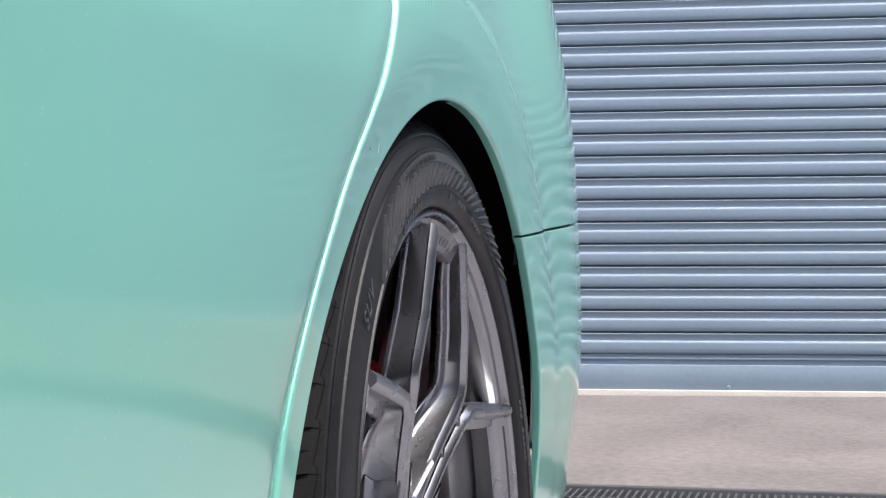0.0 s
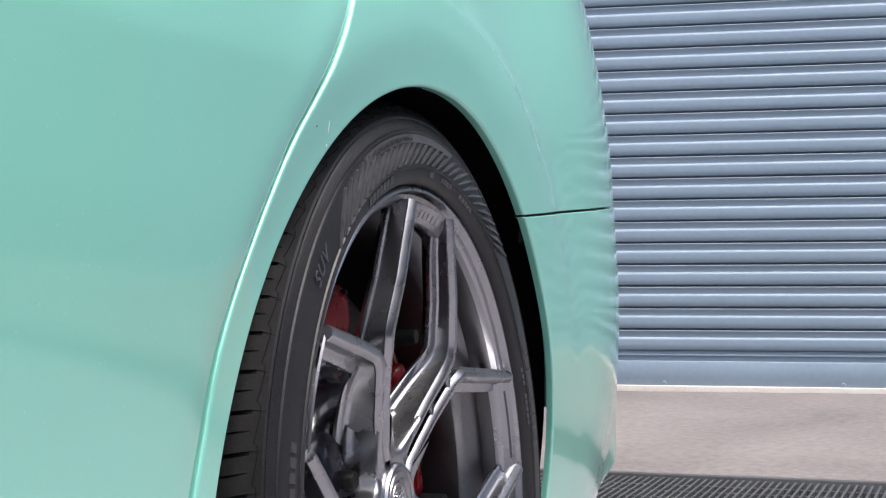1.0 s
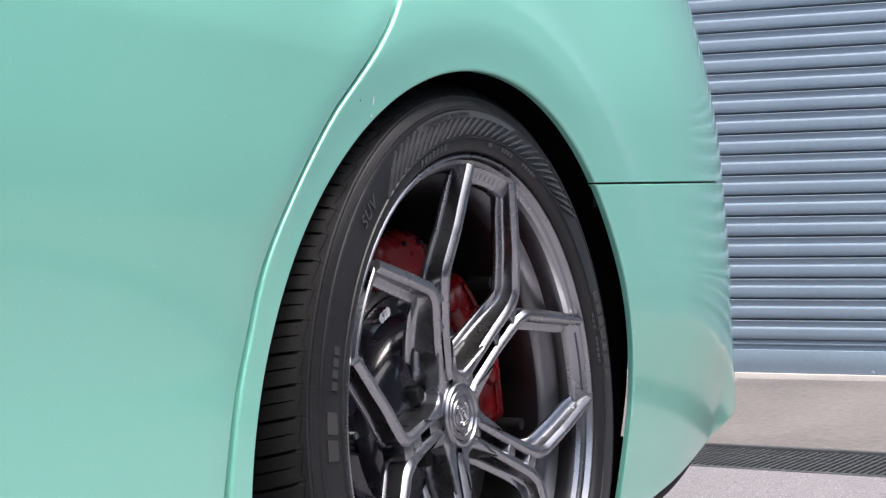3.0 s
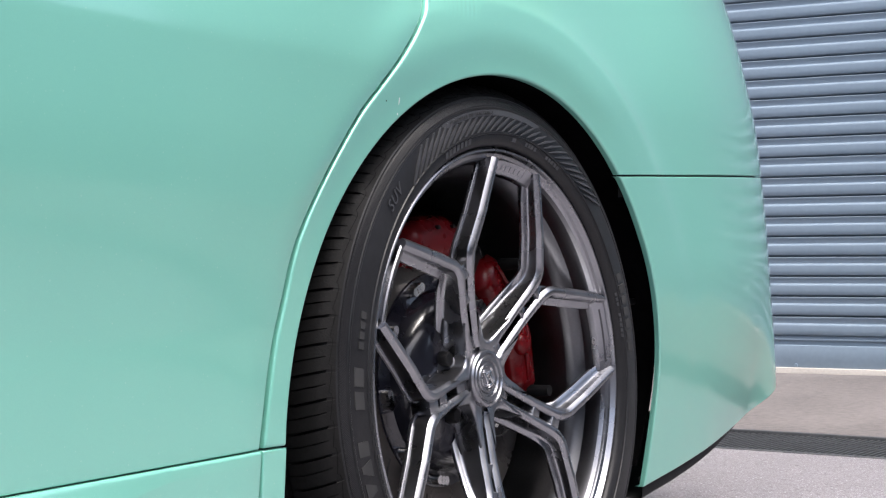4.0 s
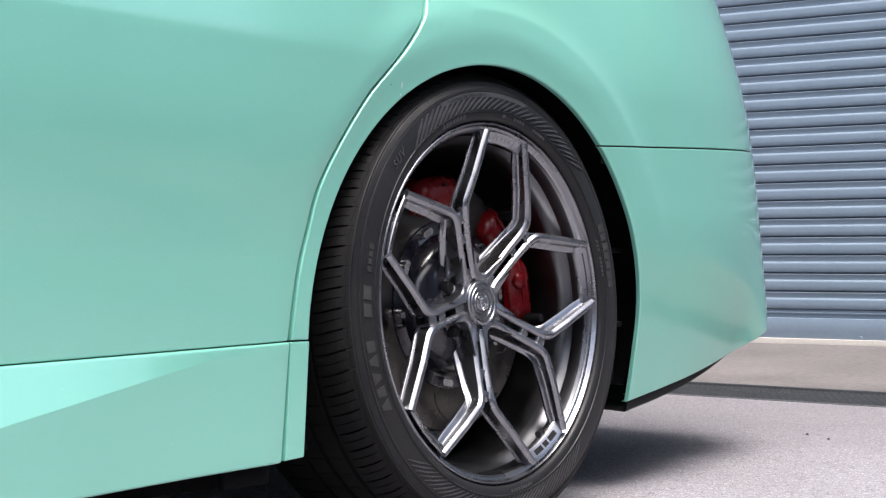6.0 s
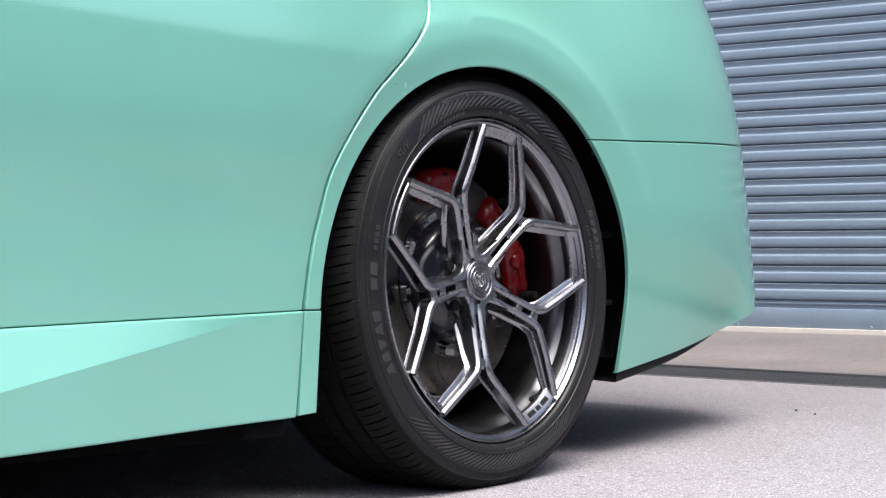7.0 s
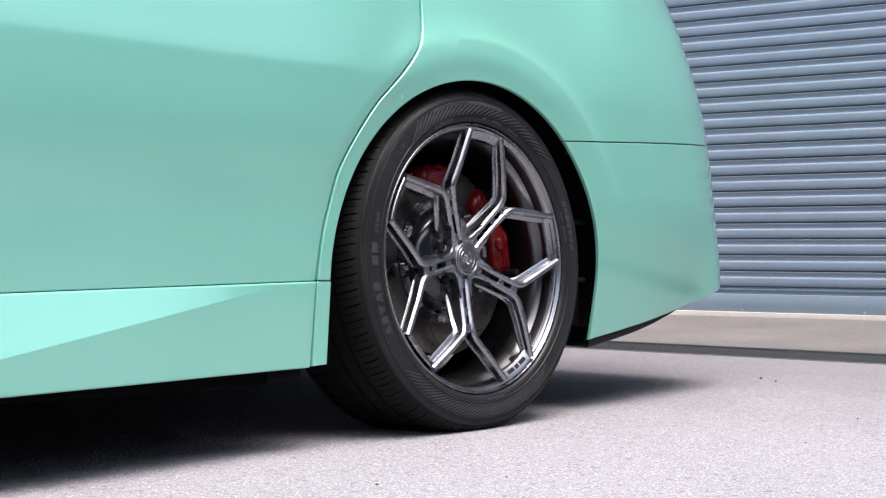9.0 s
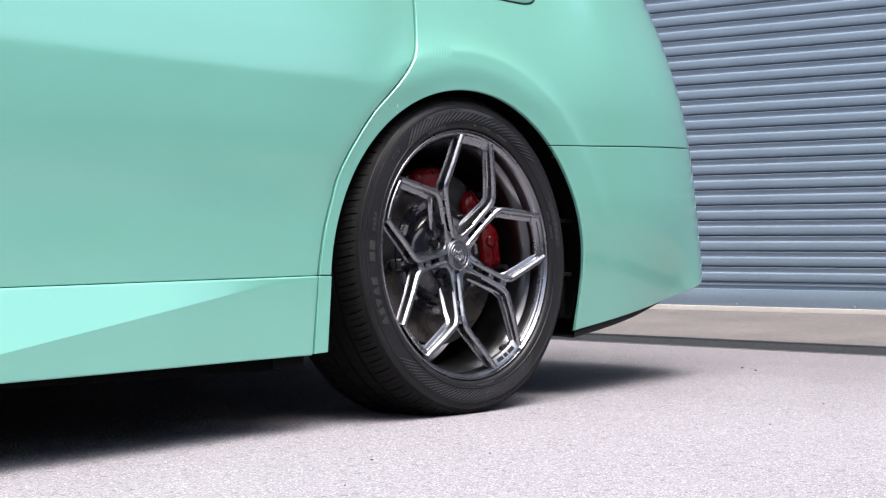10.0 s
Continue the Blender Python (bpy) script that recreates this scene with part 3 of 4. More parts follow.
for i in range(PITCHES * 4):
    at, t = ((0.02, 0.35), (0.45, 0.50), (0.80, 0.68), (0.86, 0.42))[i % 4]
    a = 360 * (i // 4 + at) / PITCHES
    r, d = 0.3395 + 0.0085 * t, 0.0050 + 0.0065 * t
    rows.append([tuple(on_wheel(r + 0.0002 + 0.0005 * k, a, d - 0.0004 + 0.0004 * k)) for k in (0, 1)])
grid_faces(bm, rows, close=True)
part("shoulder_groove", bm, liner_felt, wheel)
bm = bmesh.new()
lathe(bm, [(0.3395, 0.0050), (0.3380, 0.0038), (0.3372, 0.0040), (0.3268, 0.0002), (0.3262, -0.0014), (0.3248, -0.0020), (0.3236, -0.0012), (0.3170, -0.0028),
           (0.3000, -0.0036), (0.2965, -0.0038), (0.2957, -0.0052), (0.2940, -0.0052), (0.2932, -0.0036), (0.289, -0.0031), (0.284, -0.0016), (0.2808, 0.0010), (0.2795, 0.0050), (0.2785, 0.012), (0.276, 0.018), (0.270, 0.02)], 200)
lathe(bm, [(0.3480, 0.236), (0.335, 0.248), (0.315, 0.254), (0.295, 0.25), (0.28, 0.236), (0.268, 0.23)], 120)
part("sidewall", bm, rubber, wheel, sharp=40)

# fine serration, hatching, words and marks moulded on the sidewall
bm = bmesh.new()
rows = []
for i in range(1500):
    a = 360 * i / 1500
    lift = 0.0004 if i % 2 else 0.0
    rows.append([tuple(on_wheel(r, a + 0.8 * k, d - lift)) for k, (r, d) in enumerate(((0.3366, 0.0037), (0.3345, 0.0029), (0.3315, 0.0018), (0.3280, 0.0006)))])
grid_faces(bm, rows, close=True)
part("serrated_band", bm, rubber, wheel, smooth=False)


def side_depth(r):
    return float(np.interp(r, [0.2808, 0.284, 0.289, 0.2932, 0.300, 0.317, 0.3238, 0.3268], [0.0010, -0.0016, -0.0031, -0.0036, -0.0036, -0.0028, -0.0008, 0.0002]))


def raised_bar(bm, corners, lift=0.0008):
    """A flat raised patch from four (radius, angle) corners."""
    a = [bm.verts.new(on_wheel(r, d, side_depth(r) - lift)) for r, d in corners]
    b = [bm.verts.new(on_wheel(r, d, side_depth(r) + 0.0005)) for r, d in corners]
    bm.faces.new(a)
    for k in range(4):
        bm.faces.new((a[k], a[(k + 1) % 4], b[(k + 1) % 4], b[k]))


for first, last, step, lift in ((131, 48, 2.7, 0.0024), (-48, -131, 2.2, 0.0014)):
    bm = bmesh.new()
    a = first
    while a > last:
        r0, r2 = 0.2970, 0.3150 if last > 0 and 76 < a < 116 else 0.3215
        r1 = (r0 + r2) / 2
        lean, w = (r1 - r0) * 320, step * 0.27
        raised_bar(bm, [(r0, a + 0.25), (r0, a - 0.05), (r1, a - lean - w), (r1, a - lean + w * 0.6)], lift)
        raised_bar(bm, [(r1, a - lean + w * 0.6), (r1, a - lean - w), (r2, a - 2 * lean - 0.35), (r2, a - 2 * lean + 0.1)], lift)
        a -= step
    tagged(part("hatching", bm, rubber_mark, wheel, "slanted moulded hatching on the sidewall", smooth=False), kind="stuff")
bm = bmesh.new()
rows = []
for k in range(21):
    a, low = 114.0 - 2 * k, (0.3205 if k in (0, 20) else 0.3155)
    rows.append([on_wheel(low, a, side_depth(low) + 0.0004), on_wheel(low, a, side_depth(low) - 0.0007), on_wheel(0.3228, a, side_depth(0.3228) - 0.0007), on_wheel(0.3228, a, side_depth(0.3228) + 0.0004)])
grid_faces(bm, rows)
part("word_panel", bm, rubber_mark, wheel, smooth=False)


def words(text, size, r, first, parent, mat, depth, lean=0.0):
    """Raised words that run clockwise round the wheel from an angle, tops outwards."""
    cu = bpy.data.curves.new("words", 'FONT')
    cu.body, cu.size, cu.extrude, cu.shear, cu.space_character = text, size, 0.00025, lean, 1.12
    ob = bpy.data.objects.new("words", cu)
    scene.collection.objects.link(ob)
    bpy.context.view_layer.update()
    me = bpy.data.meshes.new_from_object(ob.evaluated_get(bpy.context.evaluated_depsgraph_get()))
    bpy.data.objects.remove(ob)
    for v in me.vertices:
        x, y, z = v.co
        v.co = on_wheel(r + y, first - math.degrees(x / r), (side_depth(r + y) - 0.0005 if depth is None else depth) - z)
    me.materials.clear()
    me.materials.append(mat)
    out = new("lettering", me)
    out.parent = parent
    return out


words("TREADWEAR 280  TRACTION A", 0.0062, 0.3170, 111.5, wheel, rubber_dull, -0.0041)
words("SUV", 0.0175, 0.3065, 141.3, wheel, rubber_mark, -0.0046, lean=0.25)
words("EXTRA LOAD", 0.0058, 0.2838, 177.6, wheel, rubber_mark, None)


def mark_row(r0, r1, first, widths, gap, mat, name, lean=0.0, foot=(), head=()):
    """A row of plain raised blocks standing for marks; foot and head narrow single blocks at one end."""
    bm = bmesh.new()
    a = first
    for k, w in enumerate(widths):
        f, t = w / 2 * (foot[k] if foot else 1), w / 2 * (head[k] if head else 1)
        if w > 0:
            raised_bar(bm, [(r0, a - w / 2 + f), (r0, a - w / 2 - f), (r1, a - w / 2 - t - lean), (r1, a - w / 2 + t - lean)], 0.0010)
        a -= abs(w) + gap
    return tagged(part(name, bm, mat, wheel, smooth=False), kind="stuff")


mark_row(0.3040, 0.3200, -151.3, (3.5, 2.9, 3.5, 3.5, 2.9), 0.8, rubber_dull, "block_mark", 0.3, (1, 1, 0.35, 1, 1), (0.35, 0.8, 1, 0.35, 1))
mark_row(0.3035, 0.3185, -177.0, (3.4, 3.6), 1.0, rubber_dull, "block_mark", 0.3)
mark_row(0.3050, 0.3125, 171.2, (1.4, 1.4, 1.4, 1.4), 0.6, rubber_dull, "block_mark")
mark_row(0.2868, 0.2915, -155.8, (0.9, 0.9, 0.9, 0.4, 0.9, 0.9, 0.9, 0.9, 0.9, -0.8, 0.9, 0.9, 0.9, 0.9, -1.2, 0.7, 0.7, 0.7, 0.7, 0.7, 0.7), 0.45, rubber_dull, "small_mark", 0.2)
mark_row(0.2858, 0.2925, 116.5, (1.2, 1.2, 1.2, 1.2, 1.2, 1.2, 1.2), 0.55, rubber_mark, "small_mark", 0.3)
mark_row(0.2870, 0.2915, 86.0, (1.6, -3.5, 0.9, 0.9, 0.9, 0.9, -4.0, 0.9, 0.9, 0.9, 0.9, 0.9), 0.5, rubber_mark, "small_mark", 0.2)
mark_row(0.3000, 0.3150, 24.0, (2.2, 2.2, 2.2, 2.2, 2.2, 2.2, 2.2), 0.8, rubber_dull, "block_mark", 0.3)
mark_row(0.2868, 0.2910, 20.0, (0.9, 0.9, 0.9, -1.0, 0.9, 0.9, 0.9, 0.9, 0.9), 0.5, rubber_mark, "small_mark", 0.2)
for k in range(2):
    mark_row(0.2862 + 0.0040 * k, 0.2888 + 0.0040 * k, -119 - 0.3 * k, (0.5,) * 14, 0.35, rubber_dull, "small_mark")
mark_row(0.2870, 0.2910, -78, (0.8,) * 9, 0.45, rubber_mark, "small_mark")

# rim: lip, stepped barrel with the shade behind the spokes in its tone
bm = bmesh.new()
lathe(bm, [(0.2760, 0.016), (0.2788, 0.0100), (0.2790, 0.0074), (0.2784, 0.0062), (0.2762, 0.0036), (0.2754, 0.0032), (0.2738, 0.0034), (0.2732, 0.0042), (0.2722, 0.0088), (0.2712, 0.0102), (0.2668, 0.0118),
           (0.2655, 0.0135), (0.2640, 0.0145), (0.2620, 0.0200)], 200)
part("rim_lip", bm, alloy, wheel, sharp=30)
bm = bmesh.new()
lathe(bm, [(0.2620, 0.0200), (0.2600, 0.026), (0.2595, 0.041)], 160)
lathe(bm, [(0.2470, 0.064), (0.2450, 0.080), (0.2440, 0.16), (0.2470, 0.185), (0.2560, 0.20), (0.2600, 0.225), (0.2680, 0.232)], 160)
part("barrel", bm, alloy_shaded, wheel, sharp=30)
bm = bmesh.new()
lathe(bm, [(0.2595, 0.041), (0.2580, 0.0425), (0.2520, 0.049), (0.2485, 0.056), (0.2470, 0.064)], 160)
part("barrel_step", bm, alloy_half_shaded, wheel, sharp=40)


def arm_section(h, inner, lean, outer, flare):
    """A narrow front face; a tall pocketed wall towards the inside of the fork, a low slanting one with a flat foot outside."""
    back = max(inner, outer) + 0.004
    g, f = -h - lean, h + flare
    return [(-h * 0.3, back + 0.002), (g + 0.0030, inner + 0.0018), (g + 0.0005, inner + 0.0003), (g, inner - 0.0003), (g, inner - 0.0009), (g + 0.0008, inner - 0.0013), (g + 0.0008, inner - 0.0019), (g, inner - 0.0023),
            (g, inner - 0.0029), (g + 0.0008, inner - 0.0037), (-h + 0.0011, inner - 0.0040), (-h + 0.0009, 0.0066), (-h + 0.0002, 0.0058), (-h, 0.0049), (-h + 0.0004, 0.0043), (-h + 0.0036, 0.0006), (-h + 0.0042, 0.0002), (-h + 0.0050, 0.0),
            (h - 0.0050, 0.0), (h - 0.0042, 0.0002), (h - 0.0036, 0.0006), (h - 0.0004, 0.0043), (h, 0.0049), (h - 0.0002, 0.0058), (h - 0.0009, 0.0066), (h - 0.0009, outer * 0.76), (h + 0.0002, outer * 0.85), (h + 0.0002 + flare * 0.22, outer * 0.90),
            (h + flare * 0.36, outer * 0.91), (h + flare * 0.88, outer * 0.98), (f - 0.0002, outer + 0.0004), (f, outer + 0.0016), (f - 0.0004, outer + 0.0040), (h * 0.3, back + 0.002)]


def depth_at(r):
    """The spokes dip towards the hub."""
    return float(np.interp(r, [0.05, 0.10, 0.15, 0.20, 0.262], [0.0355, 0.0245, 0.0105, 0.0030, -0.0008]))


TIP, HALF_SPREAD = 0.2645, 25.35
for k in range(5):
    mid = SPIN - 72 * k
    for s in (1, -1):
        tip = (TIP * math.cos(radians(HALF_SPREAD)), TIP * math.sin(radians(HALF_SPREAD)))
        pts2 = [(0.040, 0.0105), (0.070, 0.0105), (0.105, 0.0108), (0.136, 0.0112), (0.149, 0.0126), (0.162, 0.0180), (tip[0] * 0.80 + 0.162 * 0.20, tip[1] * 0.80 + 0.0180 * 0.20), tip]
        halves = [0.0058, 0.0058, 0.0062, 0.0068, 0.0074, 0.0072, 0.0068, 0.0064]
        inners = [0.034, 0.034, 0.034, 0.032, 0.030, 0.028, 0.026, 0.025]
        leans = [0.0003, 0.0003, 0.0003, 0.0004, 0.0010, 0.0016, 0.0018, 0.0016]
        outers = [0.042, 0.040, 0.036, 0.031, 0.0260, 0.0220, 0.0190, 0.016]
        flares = [0.008, 0.007, 0.006, 0.0062, 0.0078, 0.0092, 0.0090, 0.0060]
        path, secs = [], []
        run = [0.0]
        for p, q in zip(pts2, pts2[1:]):
            run.append(run[-1] + math.dist(p, q))
        fine = np.linspace(0, run[-1], 160)
        cols = []
        for col, soft in ([[p[0] for p in pts2], 9], [[p[1] for p in pts2], 9], [halves, 15], [inners, 15], [leans, 15], [outers, 21], [flares, 21]):
            v = np.interp(fine, run, col)
            v = np.convolve(np.pad(v, soft // 2, mode='reflect', reflect_type='odd'), np.ones(soft) / soft, mode='valid')
            cols.append([float(q) for q in v[::3]] + [float(v[-1])])
        for ax, off, h, deep, lean, out, flare in zip(*cols):
            r, da = math.hypot(ax, off), math.degrees(math.atan2(off, ax))
            path.append(on_wheel(r, mid + s * da, depth_at(r)))
            secs.append([(-a * s, d) for a, d in arm_section(h, deep, lean, out, flare)])
        bm = bmesh.new()
        sweep(bm, path, secs, (0, -1, 0))
        part("spoke", bm, alloy, wheel, sharp=30)
    for r0, r1 in ((0.042, 0.060), (0.103, 0.119), (0.136, 0.154)):
        c = on_wheel((r0 + r1) / 2, mid, depth_at((r0 + r1) / 2) + 0.0118)
        bm = bmesh.new()
        add_box(bm, (-(r1 - r0) / 2, -0.007, -0.0085), ((r1 - r0) / 2, 0.02, 0.0085), 0.0015)
        bmesh.ops.transform(bm, matrix=Matrix.Translation(c) @ Matrix.Rotation(-radians(mid), 4, 'Y'), verts=bm.verts)
        part("bridge", bm, alloy, wheel)
    bm = bmesh.new()
    c = on_wheel(0.059, mid + 36, 0.064)
    bmesh.ops.create_cone(bm, cap_ends=True, segments=6, radius1=0.0105, radius2=0.0095, depth=0.022, matrix=Matrix.Translation(c) @ Matrix.Rotation(radians(90), 4, 'X'))
    bmesh.ops.bevel(bm, geom=bm.edges[:], offset=0.0012, segments=1, affect='EDGES')
    part("lug_nut", bm, black_plastic, wheel)

# webs that join neighbouring spokes round the hub, with a hollow between them
for k in range(5):
    mid = SPIN + 36 - 72 * k
    bm = bmesh.new()
    rows = []
    for q in np.linspace(-25.5, 25.5, 27):
        edge = 0.047 + 0.040 * abs(q / 25.5) ** 2.6
        d = depth_at(edge) + 0.0006
        rows.append([tuple(on_wheel(r, mid + q, dd)) for r, dd in ((0.0340, 0.0380), (edge - 0.0060, d), (edge - 0.0034, d + 0.0002), (edge - 0.0012, d + 0.0014), (edge, d + 0.0040), (edge + 0.0012, d + 0.0220), (edge + 0.0036, d + 0.0262),
                                                                   (edge + 0.0075, d + 0.0280), (edge + 0.0082, d + 0.0300), (edge + 0.0040, d + 0.0340))])
    grid_faces(bm, rows)
    part("hub_web", bm, alloy, wheel, sharp=40)

# webs that tie the tips of neighbouring spokes together, leaning towards the hub
def web_depth(r):
    return 0.0045 + (0.2625 - r) * 0.55


for k in range(5):
    mid = SPIN + 36 - 72 * k
    bm = bmesh.new()
    rows = []
    for a in np.linspace(mid - 10.6, mid + 10.6, 14):
        rows.append([tuple(on_wheel(r, a, d)) for r, d in ((0.2640, 0.0060), (0.2625, 0.0045), (0.2480, 0.0125), (0.2468, 0.0140), (0.2462, 0.022), (0.2600, 0.024))])
    grid_faces(bm, rows)
    web = part("rim_web", bm, alloy, wheel)
    if k == 1:
        for j in range(6):
            bm = bmesh.new()
            a = mid + 6.0 - 2.3 * j
            v = [bm.verts.new(on_wheel(r, d, web_depth(r) + dd)) for dd in (-0.0005, 0.001) for r, d in ((0.2520, a), (0.2520, a - 1.6), (0.2580, a - 1.6), (0.2580, a))]
            for f in ((0, 1, 2, 3), (0, 1, 5, 4), (1, 2, 6, 5), (2, 3, 7, 6), (3, 0, 4, 7)):
                bm.faces.new([v[x] for x in f])
            part("embossed_mark", bm, alloy, wheel, smooth=False)
    # the groove is a strip toned dark for its shade, set on the web
    elif k in (0, 2, 4):
        bm = bmesh.new()
        rows = [[tuple(on_wheel(r, a, web_depth(r) + d)) for r, d in ((0.2572, 0.0006), (0.2570, -0.0003), (0.2548, -0.0003), (0.2546, 0.0006))] for a in np.linspace(mid - 8, mid + 8, 12)]
        grid_faces(bm, rows)
        part("web_groove", bm, alloy_shaded, wheel)
    else:
        for a0, a1 in ((mid + 7.2, mid + 2.4), (mid + 1.4, mid - 1.4), (mid - 2.4, mid - 7.2)):
            bm = bmesh.new()
            v = [bm.verts.new(on_wheel(r, d, web_depth(r) + dd)) for dd in (-0.0003, 0.001) for r, d in ((0.2515, a0), (0.2515, a1), (0.2590, a1), (0.2590, a0))]
            for f in ((0, 1, 2, 3), (0, 1, 5, 4), (1, 2, 6, 5), (2, 3, 7, 6), (3, 0, 4, 7)):
                bm.faces.new([v[x] for x in f])
            part("web_recess", bm, alloy_shaded if k != 3 else black_plastic, wheel, smooth=False)

# tyre valve with its cap
axis = on_wheel(0.236, -64.5, 0.014) - on_wheel(0.256, -54.5, 0.036)
turn = axis.to_track_quat('Z', 'Y').to_matrix().to_4x4()
base = on_wheel(0.256, -54.5, 0.036)
for name, radius, lo, hi in (("valve_stem", 0.0040, 0.0, 0.026), ("valve_cap", 0.0052, 0.022, 0.038)):
    bm = bmesh.new()
    bmesh.ops.create_cone(bm, cap_ends=True, segments=14, radius1=radius, radius2=radius * 0.92, depth=hi - lo, matrix=Matrix.Translation((0, 0, (lo + hi) / 2)))
    bmesh.ops.bevel(bm, geom=[e for e in bm.edges if e.calc_face_angle(0) > 1.0], offset=0.0007, segments=2, affect='EDGES')
    bmesh.ops.transform(bm, matrix=Matrix.Translation(base) @ turn, verts=bm.verts)
    part(name, bm, black_plastic, wheel)

# hub, toned dark for the shade between the spokes, and centre cap
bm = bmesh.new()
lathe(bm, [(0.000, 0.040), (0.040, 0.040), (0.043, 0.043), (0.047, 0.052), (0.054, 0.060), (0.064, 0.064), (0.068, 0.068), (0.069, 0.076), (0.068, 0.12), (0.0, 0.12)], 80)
part("hub", bm, alloy_shaded, wheel)
bm = bmesh.new()
lathe(bm, [(0.0, 0.0295), (0.012, 0.0295), (0.0135, 0.0310), (0.0150, 0.0310), (0.0165, 0.0285), (0.0200, 0.0285), (0.0215, 0.0305), (0.0235, 0.0305), (0.0250, 0.0275),
           (0.0300, 0.0275), (0.0315, 0.0295), (0.0330, 0.0295), (0.0345, 0.0270), (0.0375, 0.0275), (0.0390, 0.030), (0.0395, 0.042)], 96)
bmesh.ops.transform(bm, matrix=Matrix.Translation((0, 0.005, 0)) @ Matrix.Diagonal((0.90, 1, 0.90, 1)), verts=bm.verts)
part("centre_cap", bm, alloy, wheel, "round centre cap with concentric rings", sharp=25)
bm = bmesh.new()
for dx, dz, w, h in ((-0.006, 0.004, 0.004, 0.016), (0.004, -0.002, 0.004, 0.018), (0.0, 0.006, 0.014, 0.004), (0.002, -0.009, 0.012, 0.004)):
    add_box(bm, (dx - w / 2, 0.0310, dz - h / 2), (dx + w / 2, 0.036, dz + h / 2), 0.0008)
bmesh.ops.rotate(bm, verts=bm.verts, cent=(0, 0, 0), matrix=Matrix.Rotation(radians(-25), 3, 'Y'))
part("cap_emblem", bm, chrome, wheel)

# ---------------------------------------------------------------- brake
disc = new("brake_disc")
disc.parent = car
disc.matrix_basis = pose(0, 0, WHEEL_Z, CAMBER)
tagged(disc, "slotted steel brake disc with a black bell")
bm = bmesh.new()
lathe(bm, [(0.125, 0.105), (0.135, 0.104), (0.196, 0.104), (0.199, 0.106), (0.199, 0.136), (0.130, 0.136)], 120)
part("rotor", bm, disc_steel, disc)
bm = bmesh.new()
lathe(bm, [(0.03, 0.064), (0.070, 0.065), (0.086, 0.0675), (0.097, 0.073), (0.105, 0.081), (0.110, 0.091), (0.113, 0.099), (0.119, 0.1015), (0.132, 0.102), (0.134, 0.106)], 120)
part("bell", bm, black_gloss, disc, "glossy black anodised bell")
for k in range(10):
    a = 116.5 + k * 36
    bm = bmesh.new()
    for da in (-3.2, 0, 3.2):
        bmesh.ops.create_cone(bm, cap_ends=True, segments=12, radius1=0.0066, radius2=0.0056, depth=0.014,
                              matrix=Matrix.Translation(on_wheel(0.124, a + da, 0.098)) @ Matrix.Rotation(radians(90), 4, 'X'))
    part("bobbin", bm, chrome, disc, "bright steel bobbin")
for k in range(10):
    bm = bmesh.new()
    pts3 = [on_wheel(0.142 + 0.05 * t, 110 + k * 36 + 16 * t * t + 4 * t, 0.1035) for t in np.linspace(0, 1, 9)]
    sweep(bm, pts3, [[(-0.0012, 0), (0.0012, 0), (0.0012, 0.001), (-0.0012, 0.001)]] * 9, (0, -1, 0))
    part("slot", bm, pit_dark, disc)

caliper = new("brake_caliper")
caliper.parent = car
caliper.matrix_basis = pose(0, 0, WHEEL_Z, CAMBER)
tagged(caliper, "glossy red multi-piston brake caliper")
bm = bmesh.new()
rows = []
for a in np.linspace(55, -10, 44):
    e = min(smooth01(a, -10, -4), smooth01(55 - a, 0, 4))
    bulge = 0.0015 * (1 + math.cos(radians((a - 24) * 360 / 36)))
    ri = 0.152 - 0.014 * smooth01(a, 22, 40) + 0.010 * (1 - e)
    ro = 0.200 + 0.016 * (1 - smooth01(a, 14, 26)) - 0.008 * smooth01(a, 30, 34) * (1 - smooth01(a, 38, 42)) - 0.014 * (1 - e)
    f = 0.085 - bulge + 0.010 * (1 - e)
    prof = [(ri, 0.150), (ri, f + 0.012), (ri + 0.006, f + 0.003), (ri + 0.014, f), (ro - 0.020, f + 0.001), (ro - 0.008, f + 0.007), (ro, f + 0.020), (ro, 0.150)]
    rows.append([tuple(on_wheel(r, a, d)) for r, d in prof])
vs = grid_faces(bm, rows)
bm.faces.new(vs[0]), bm.faces.new(vs[-1])
part("caliper_body", bm, red_paint, caliper, sharp=50)
for a in (47, -8):
    bm = bmesh.new()
    bmesh.ops.create_cone(bm, cap_ends=True, segments=14, radius1=0.0085, radius2=0.0070, depth=0.030, matrix=Matrix.Translation(on_wheel(0.193, a, 0.074)) @ Matrix.Rotation(radians(90), 4, 'X'))
    part("bleed_screw", bm, black_plastic, caliper)

for a, rr in ((36, 0.172), (12, 0.172)):
    bm = bmesh.new()
    lathe(bm, [(0.0, -0.006), (0.010, -0.006), (0.0135, -0.004), (0.0150, 0.0), (0.0155, 0.012)], 28)
    bmesh.ops.transform(bm, matrix=Matrix.Translation(on_wheel(rr, a, 0.0835)), verts=bm.verts)
    part("piston_boss", bm, red_paint, caliper, sharp=40)
bm = bmesh.new()
rows = []
for a in np.linspace(52, -4, 24):
    rows.append([tuple(on_wheel(r, a, d)) for r, d in ((0.176, 0.095), (0.176, 0.0825), (0.1775, 0.0812), (0.1805, 0.0815), (0.1820, 0.0835), (0.182, 0.097))])
vs = grid_faces(bm, rows)
bm.faces.new(vs[0]), bm.faces.new(vs[-1])
part("caliper_rib", bm, red_paint, caliper, sharp=40)

parking = new("parking_caliper")
parking.parent = car
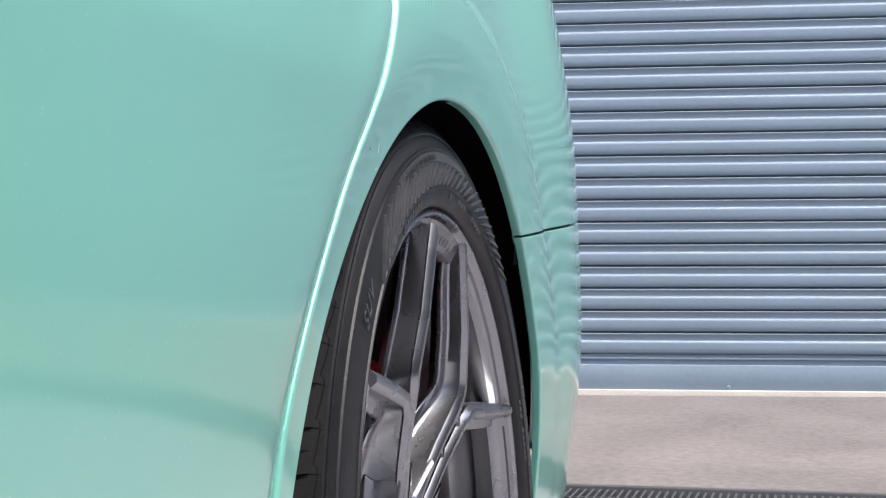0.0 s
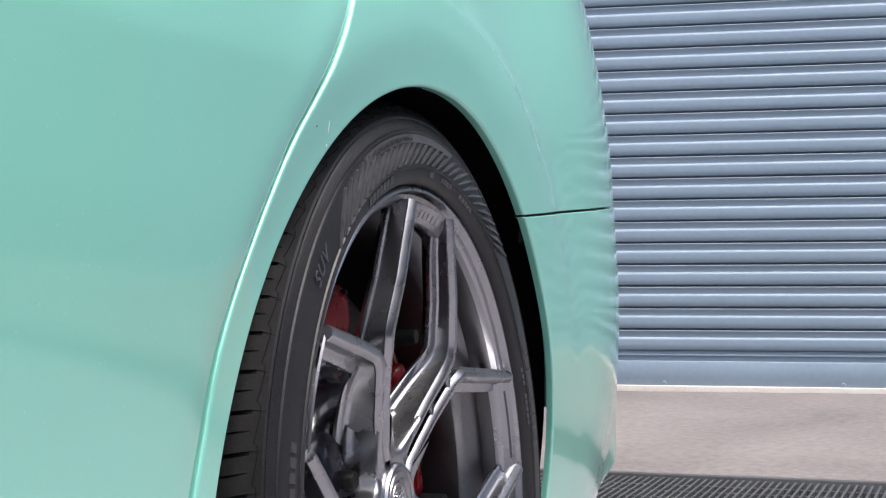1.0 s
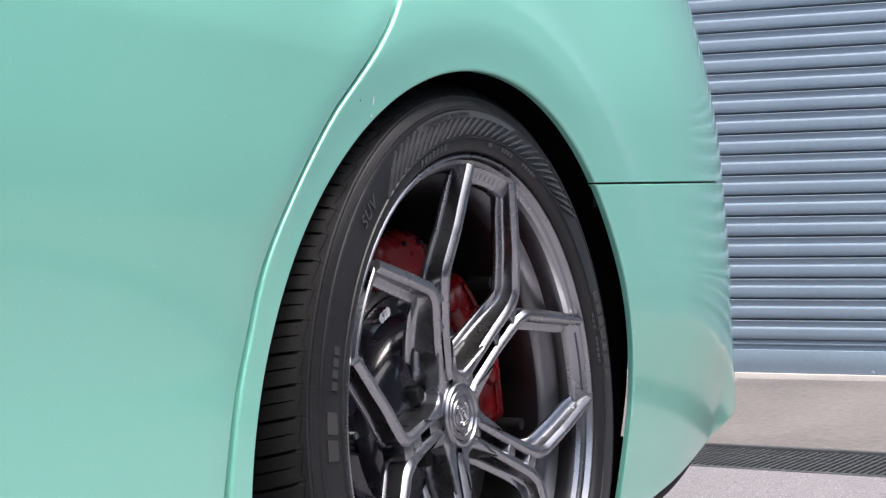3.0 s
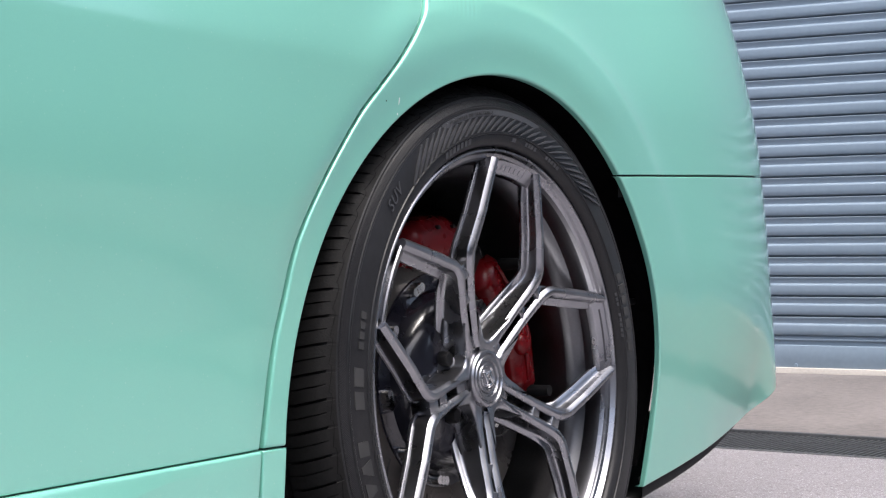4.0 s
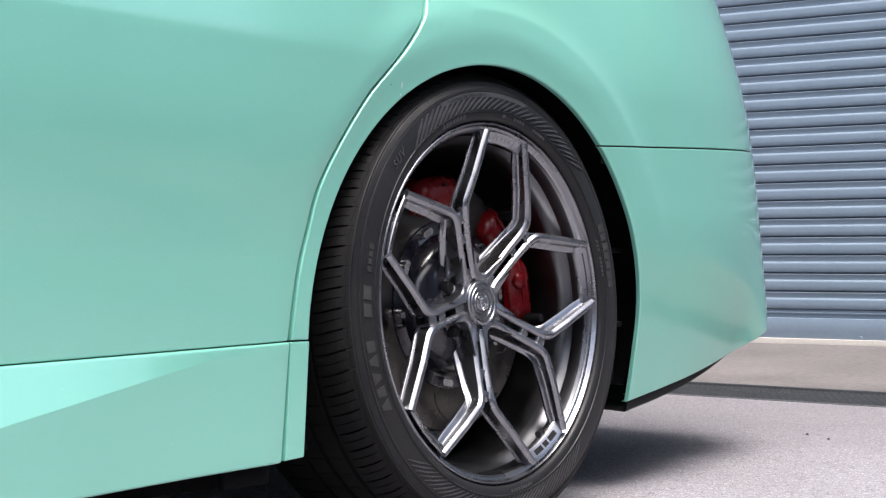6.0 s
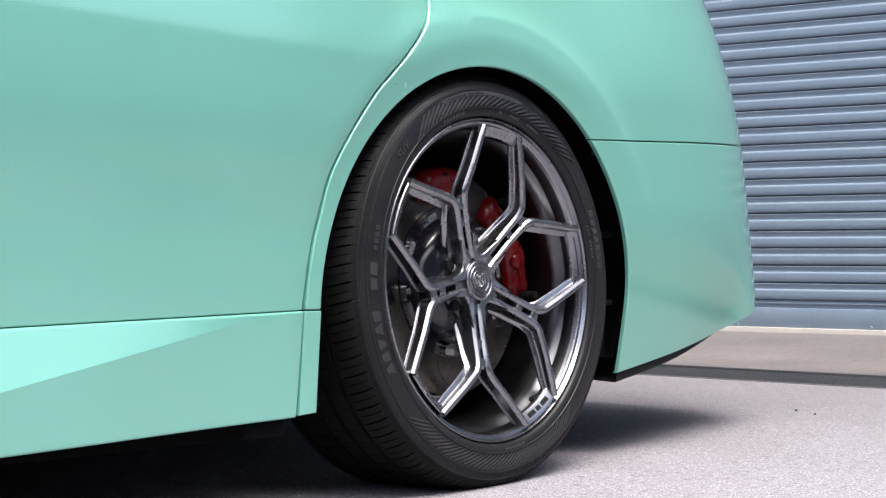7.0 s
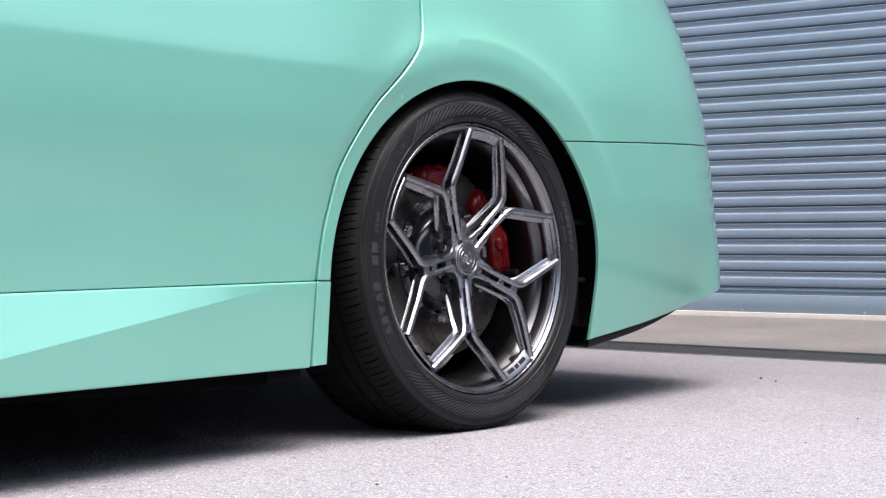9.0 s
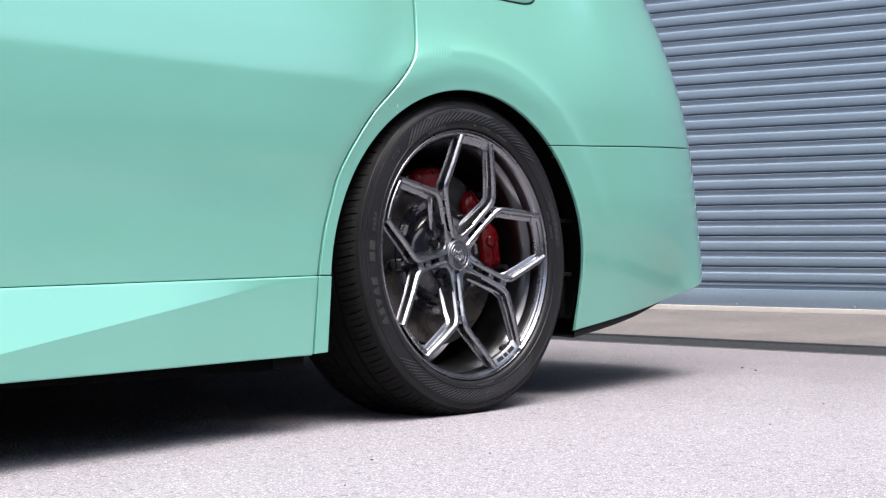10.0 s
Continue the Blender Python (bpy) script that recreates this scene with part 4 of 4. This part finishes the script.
parking.matrix_basis = pose(0, 0, WHEEL_Z, CAMBER)
tagged(parking, "small red second caliper above the disc")
bm = bmesh.new()
rows = []
for a in np.linspace(120, 80, 24):
    e = min(smooth01(a, 80, 86), smooth01(120 - a, 0, 9))
    ri, ro = 0.146 + 0.014 * (1 - e), 0.203 - 0.020 * (1 - e)
    f = 0.078 + 0.010 * (1 - e)
    prof = [(ri, 0.150), (ri, f + 0.012), (ri + 0.006, f + 0.003), (ri + 0.014, f), (ro - 0.020, f + 0.001), (ro - 0.008, f + 0.007), (ro, f + 0.020), (ro, 0.150)]
    rows.append([tuple(on_wheel(r, a, d)) for r, d in prof])
vs = grid_faces(bm, rows)
bm.faces.new(vs[0]), bm.faces.new(vs[-1])
part("caliper_body", bm, red_paint, parking, sharp=50)
for a in (98, 88):
    bm = bmesh.new()
    bmesh.ops.create_cone(bm, cap_ends=True, segments=12, radius1=0.0030, radius2=0.0025, depth=0.006, matrix=Matrix.Translation(on_wheel(0.188, a, 0.080)) @ Matrix.Rotation(radians(90), 4, 'X'))
    part("bolt", bm, black_plastic, parking)

# fuel filler flap with its shut line
flap = new("fuel_flap")
flap.parent = car
flap.location = (0, 0, 0)
tagged(flap, "mint green fuel filler flap")
FLAP = (0.185, 1.035, 0.105, 0.095)


def flap_ring(grow, n=48):
    """A rounded square outline round the flap's middle."""
    out = []
    for k in range(n):
        a = 2 * math.pi * k / n
        c, q = math.cos(a), math.sin(a)
        out.append((FLAP[0] + math.copysign(abs(c) ** 0.45, c) * (FLAP[2] + grow), FLAP[1] + math.copysign(abs(q) ** 0.45, q) * (FLAP[3] + grow)))
    return out


bm = bmesh.new()
rows = []
for grow, lift in ((0.004, -0.0006), (0.0, -0.0008), (-0.001, 0.004)):
    rows.append([body(u, z) + Vector((0, lift, 0)) for u, z in flap_ring(grow)])
grid_faces(bm, rows[:2], ring=True)
part("flap_gap", bm, black_plastic, flap)
bm = bmesh.new()
rows = [[body(u, z) + Vector((0, lift, 0)) for u, z in flap_ring(g)] for g, lift in ((-0.0005, 0.003), (-0.0005, -0.0006), (-0.002, -0.0015), (-0.05, -0.0015), (-0.09, -0.0015))]
vs = grid_faces(bm, rows, ring=True)
bm.faces.new(vs[-1])
part("flap_skin", bm, paint, flap)

# small stone chips in the paint
chip_white = material("chip_filler", (0.75, 0.76, 0.74), 0.6, vary=0.1)
for u, z, w, h in ((-0.236, 0.664, 0.0008, 0.0050), (-0.237, 0.650, 0.0008, 0.0012), (-0.262, 0.662, 0.0015, 0.0009),):
    bm = bmesh.new()
    ring = [bm.verts.new(body(u + w * math.cos(a) * random.uniform(0.7, 1.2), z + h * math.sin(a) * random.uniform(0.7, 1.2)) + Vector((0, -0.0004, 0))) for a in np.linspace(0, 5.6, 8)]
    bm.faces.new(ring)
    part("stone_chip", bm, chip_white if w < 0.0015 else black_plastic, car)

# loose grit on the yard
grit_stone = material("grit_stone", (0.07, 0.058, 0.055), 0.8, vary=0.4, scale=200)
for x, y, size in ((-0.657, -0.350, 0.0024), (-0.885, -0.518, 0.0018), (1.37, 0.152, 0.0036), (1.319, 0.077, 0.0030), (0.651, -0.509, 0.0022), (-0.461, -0.456, 0.0016), (0.233, -0.618, 0.0018)):
    bm = bmesh.new()
    bmesh.ops.create_icosphere(bm, subdivisions=2, radius=size)
    for v in bm.verts:
        v.co = Vector((v.co.x * 1.3, v.co.y, v.co.z * 0.7)) * random.uniform(0.82, 1.15)
    ob = solid("pebble", bm, grit_stone, "small dark brown pebble lying on the pale yard", "pebble", "pebbles on the yard", sharp=30)
    ob.location = (x, y, ground_z(x) + size * 0.55)
    ob.rotation_euler[2] = random.uniform(0, 3)
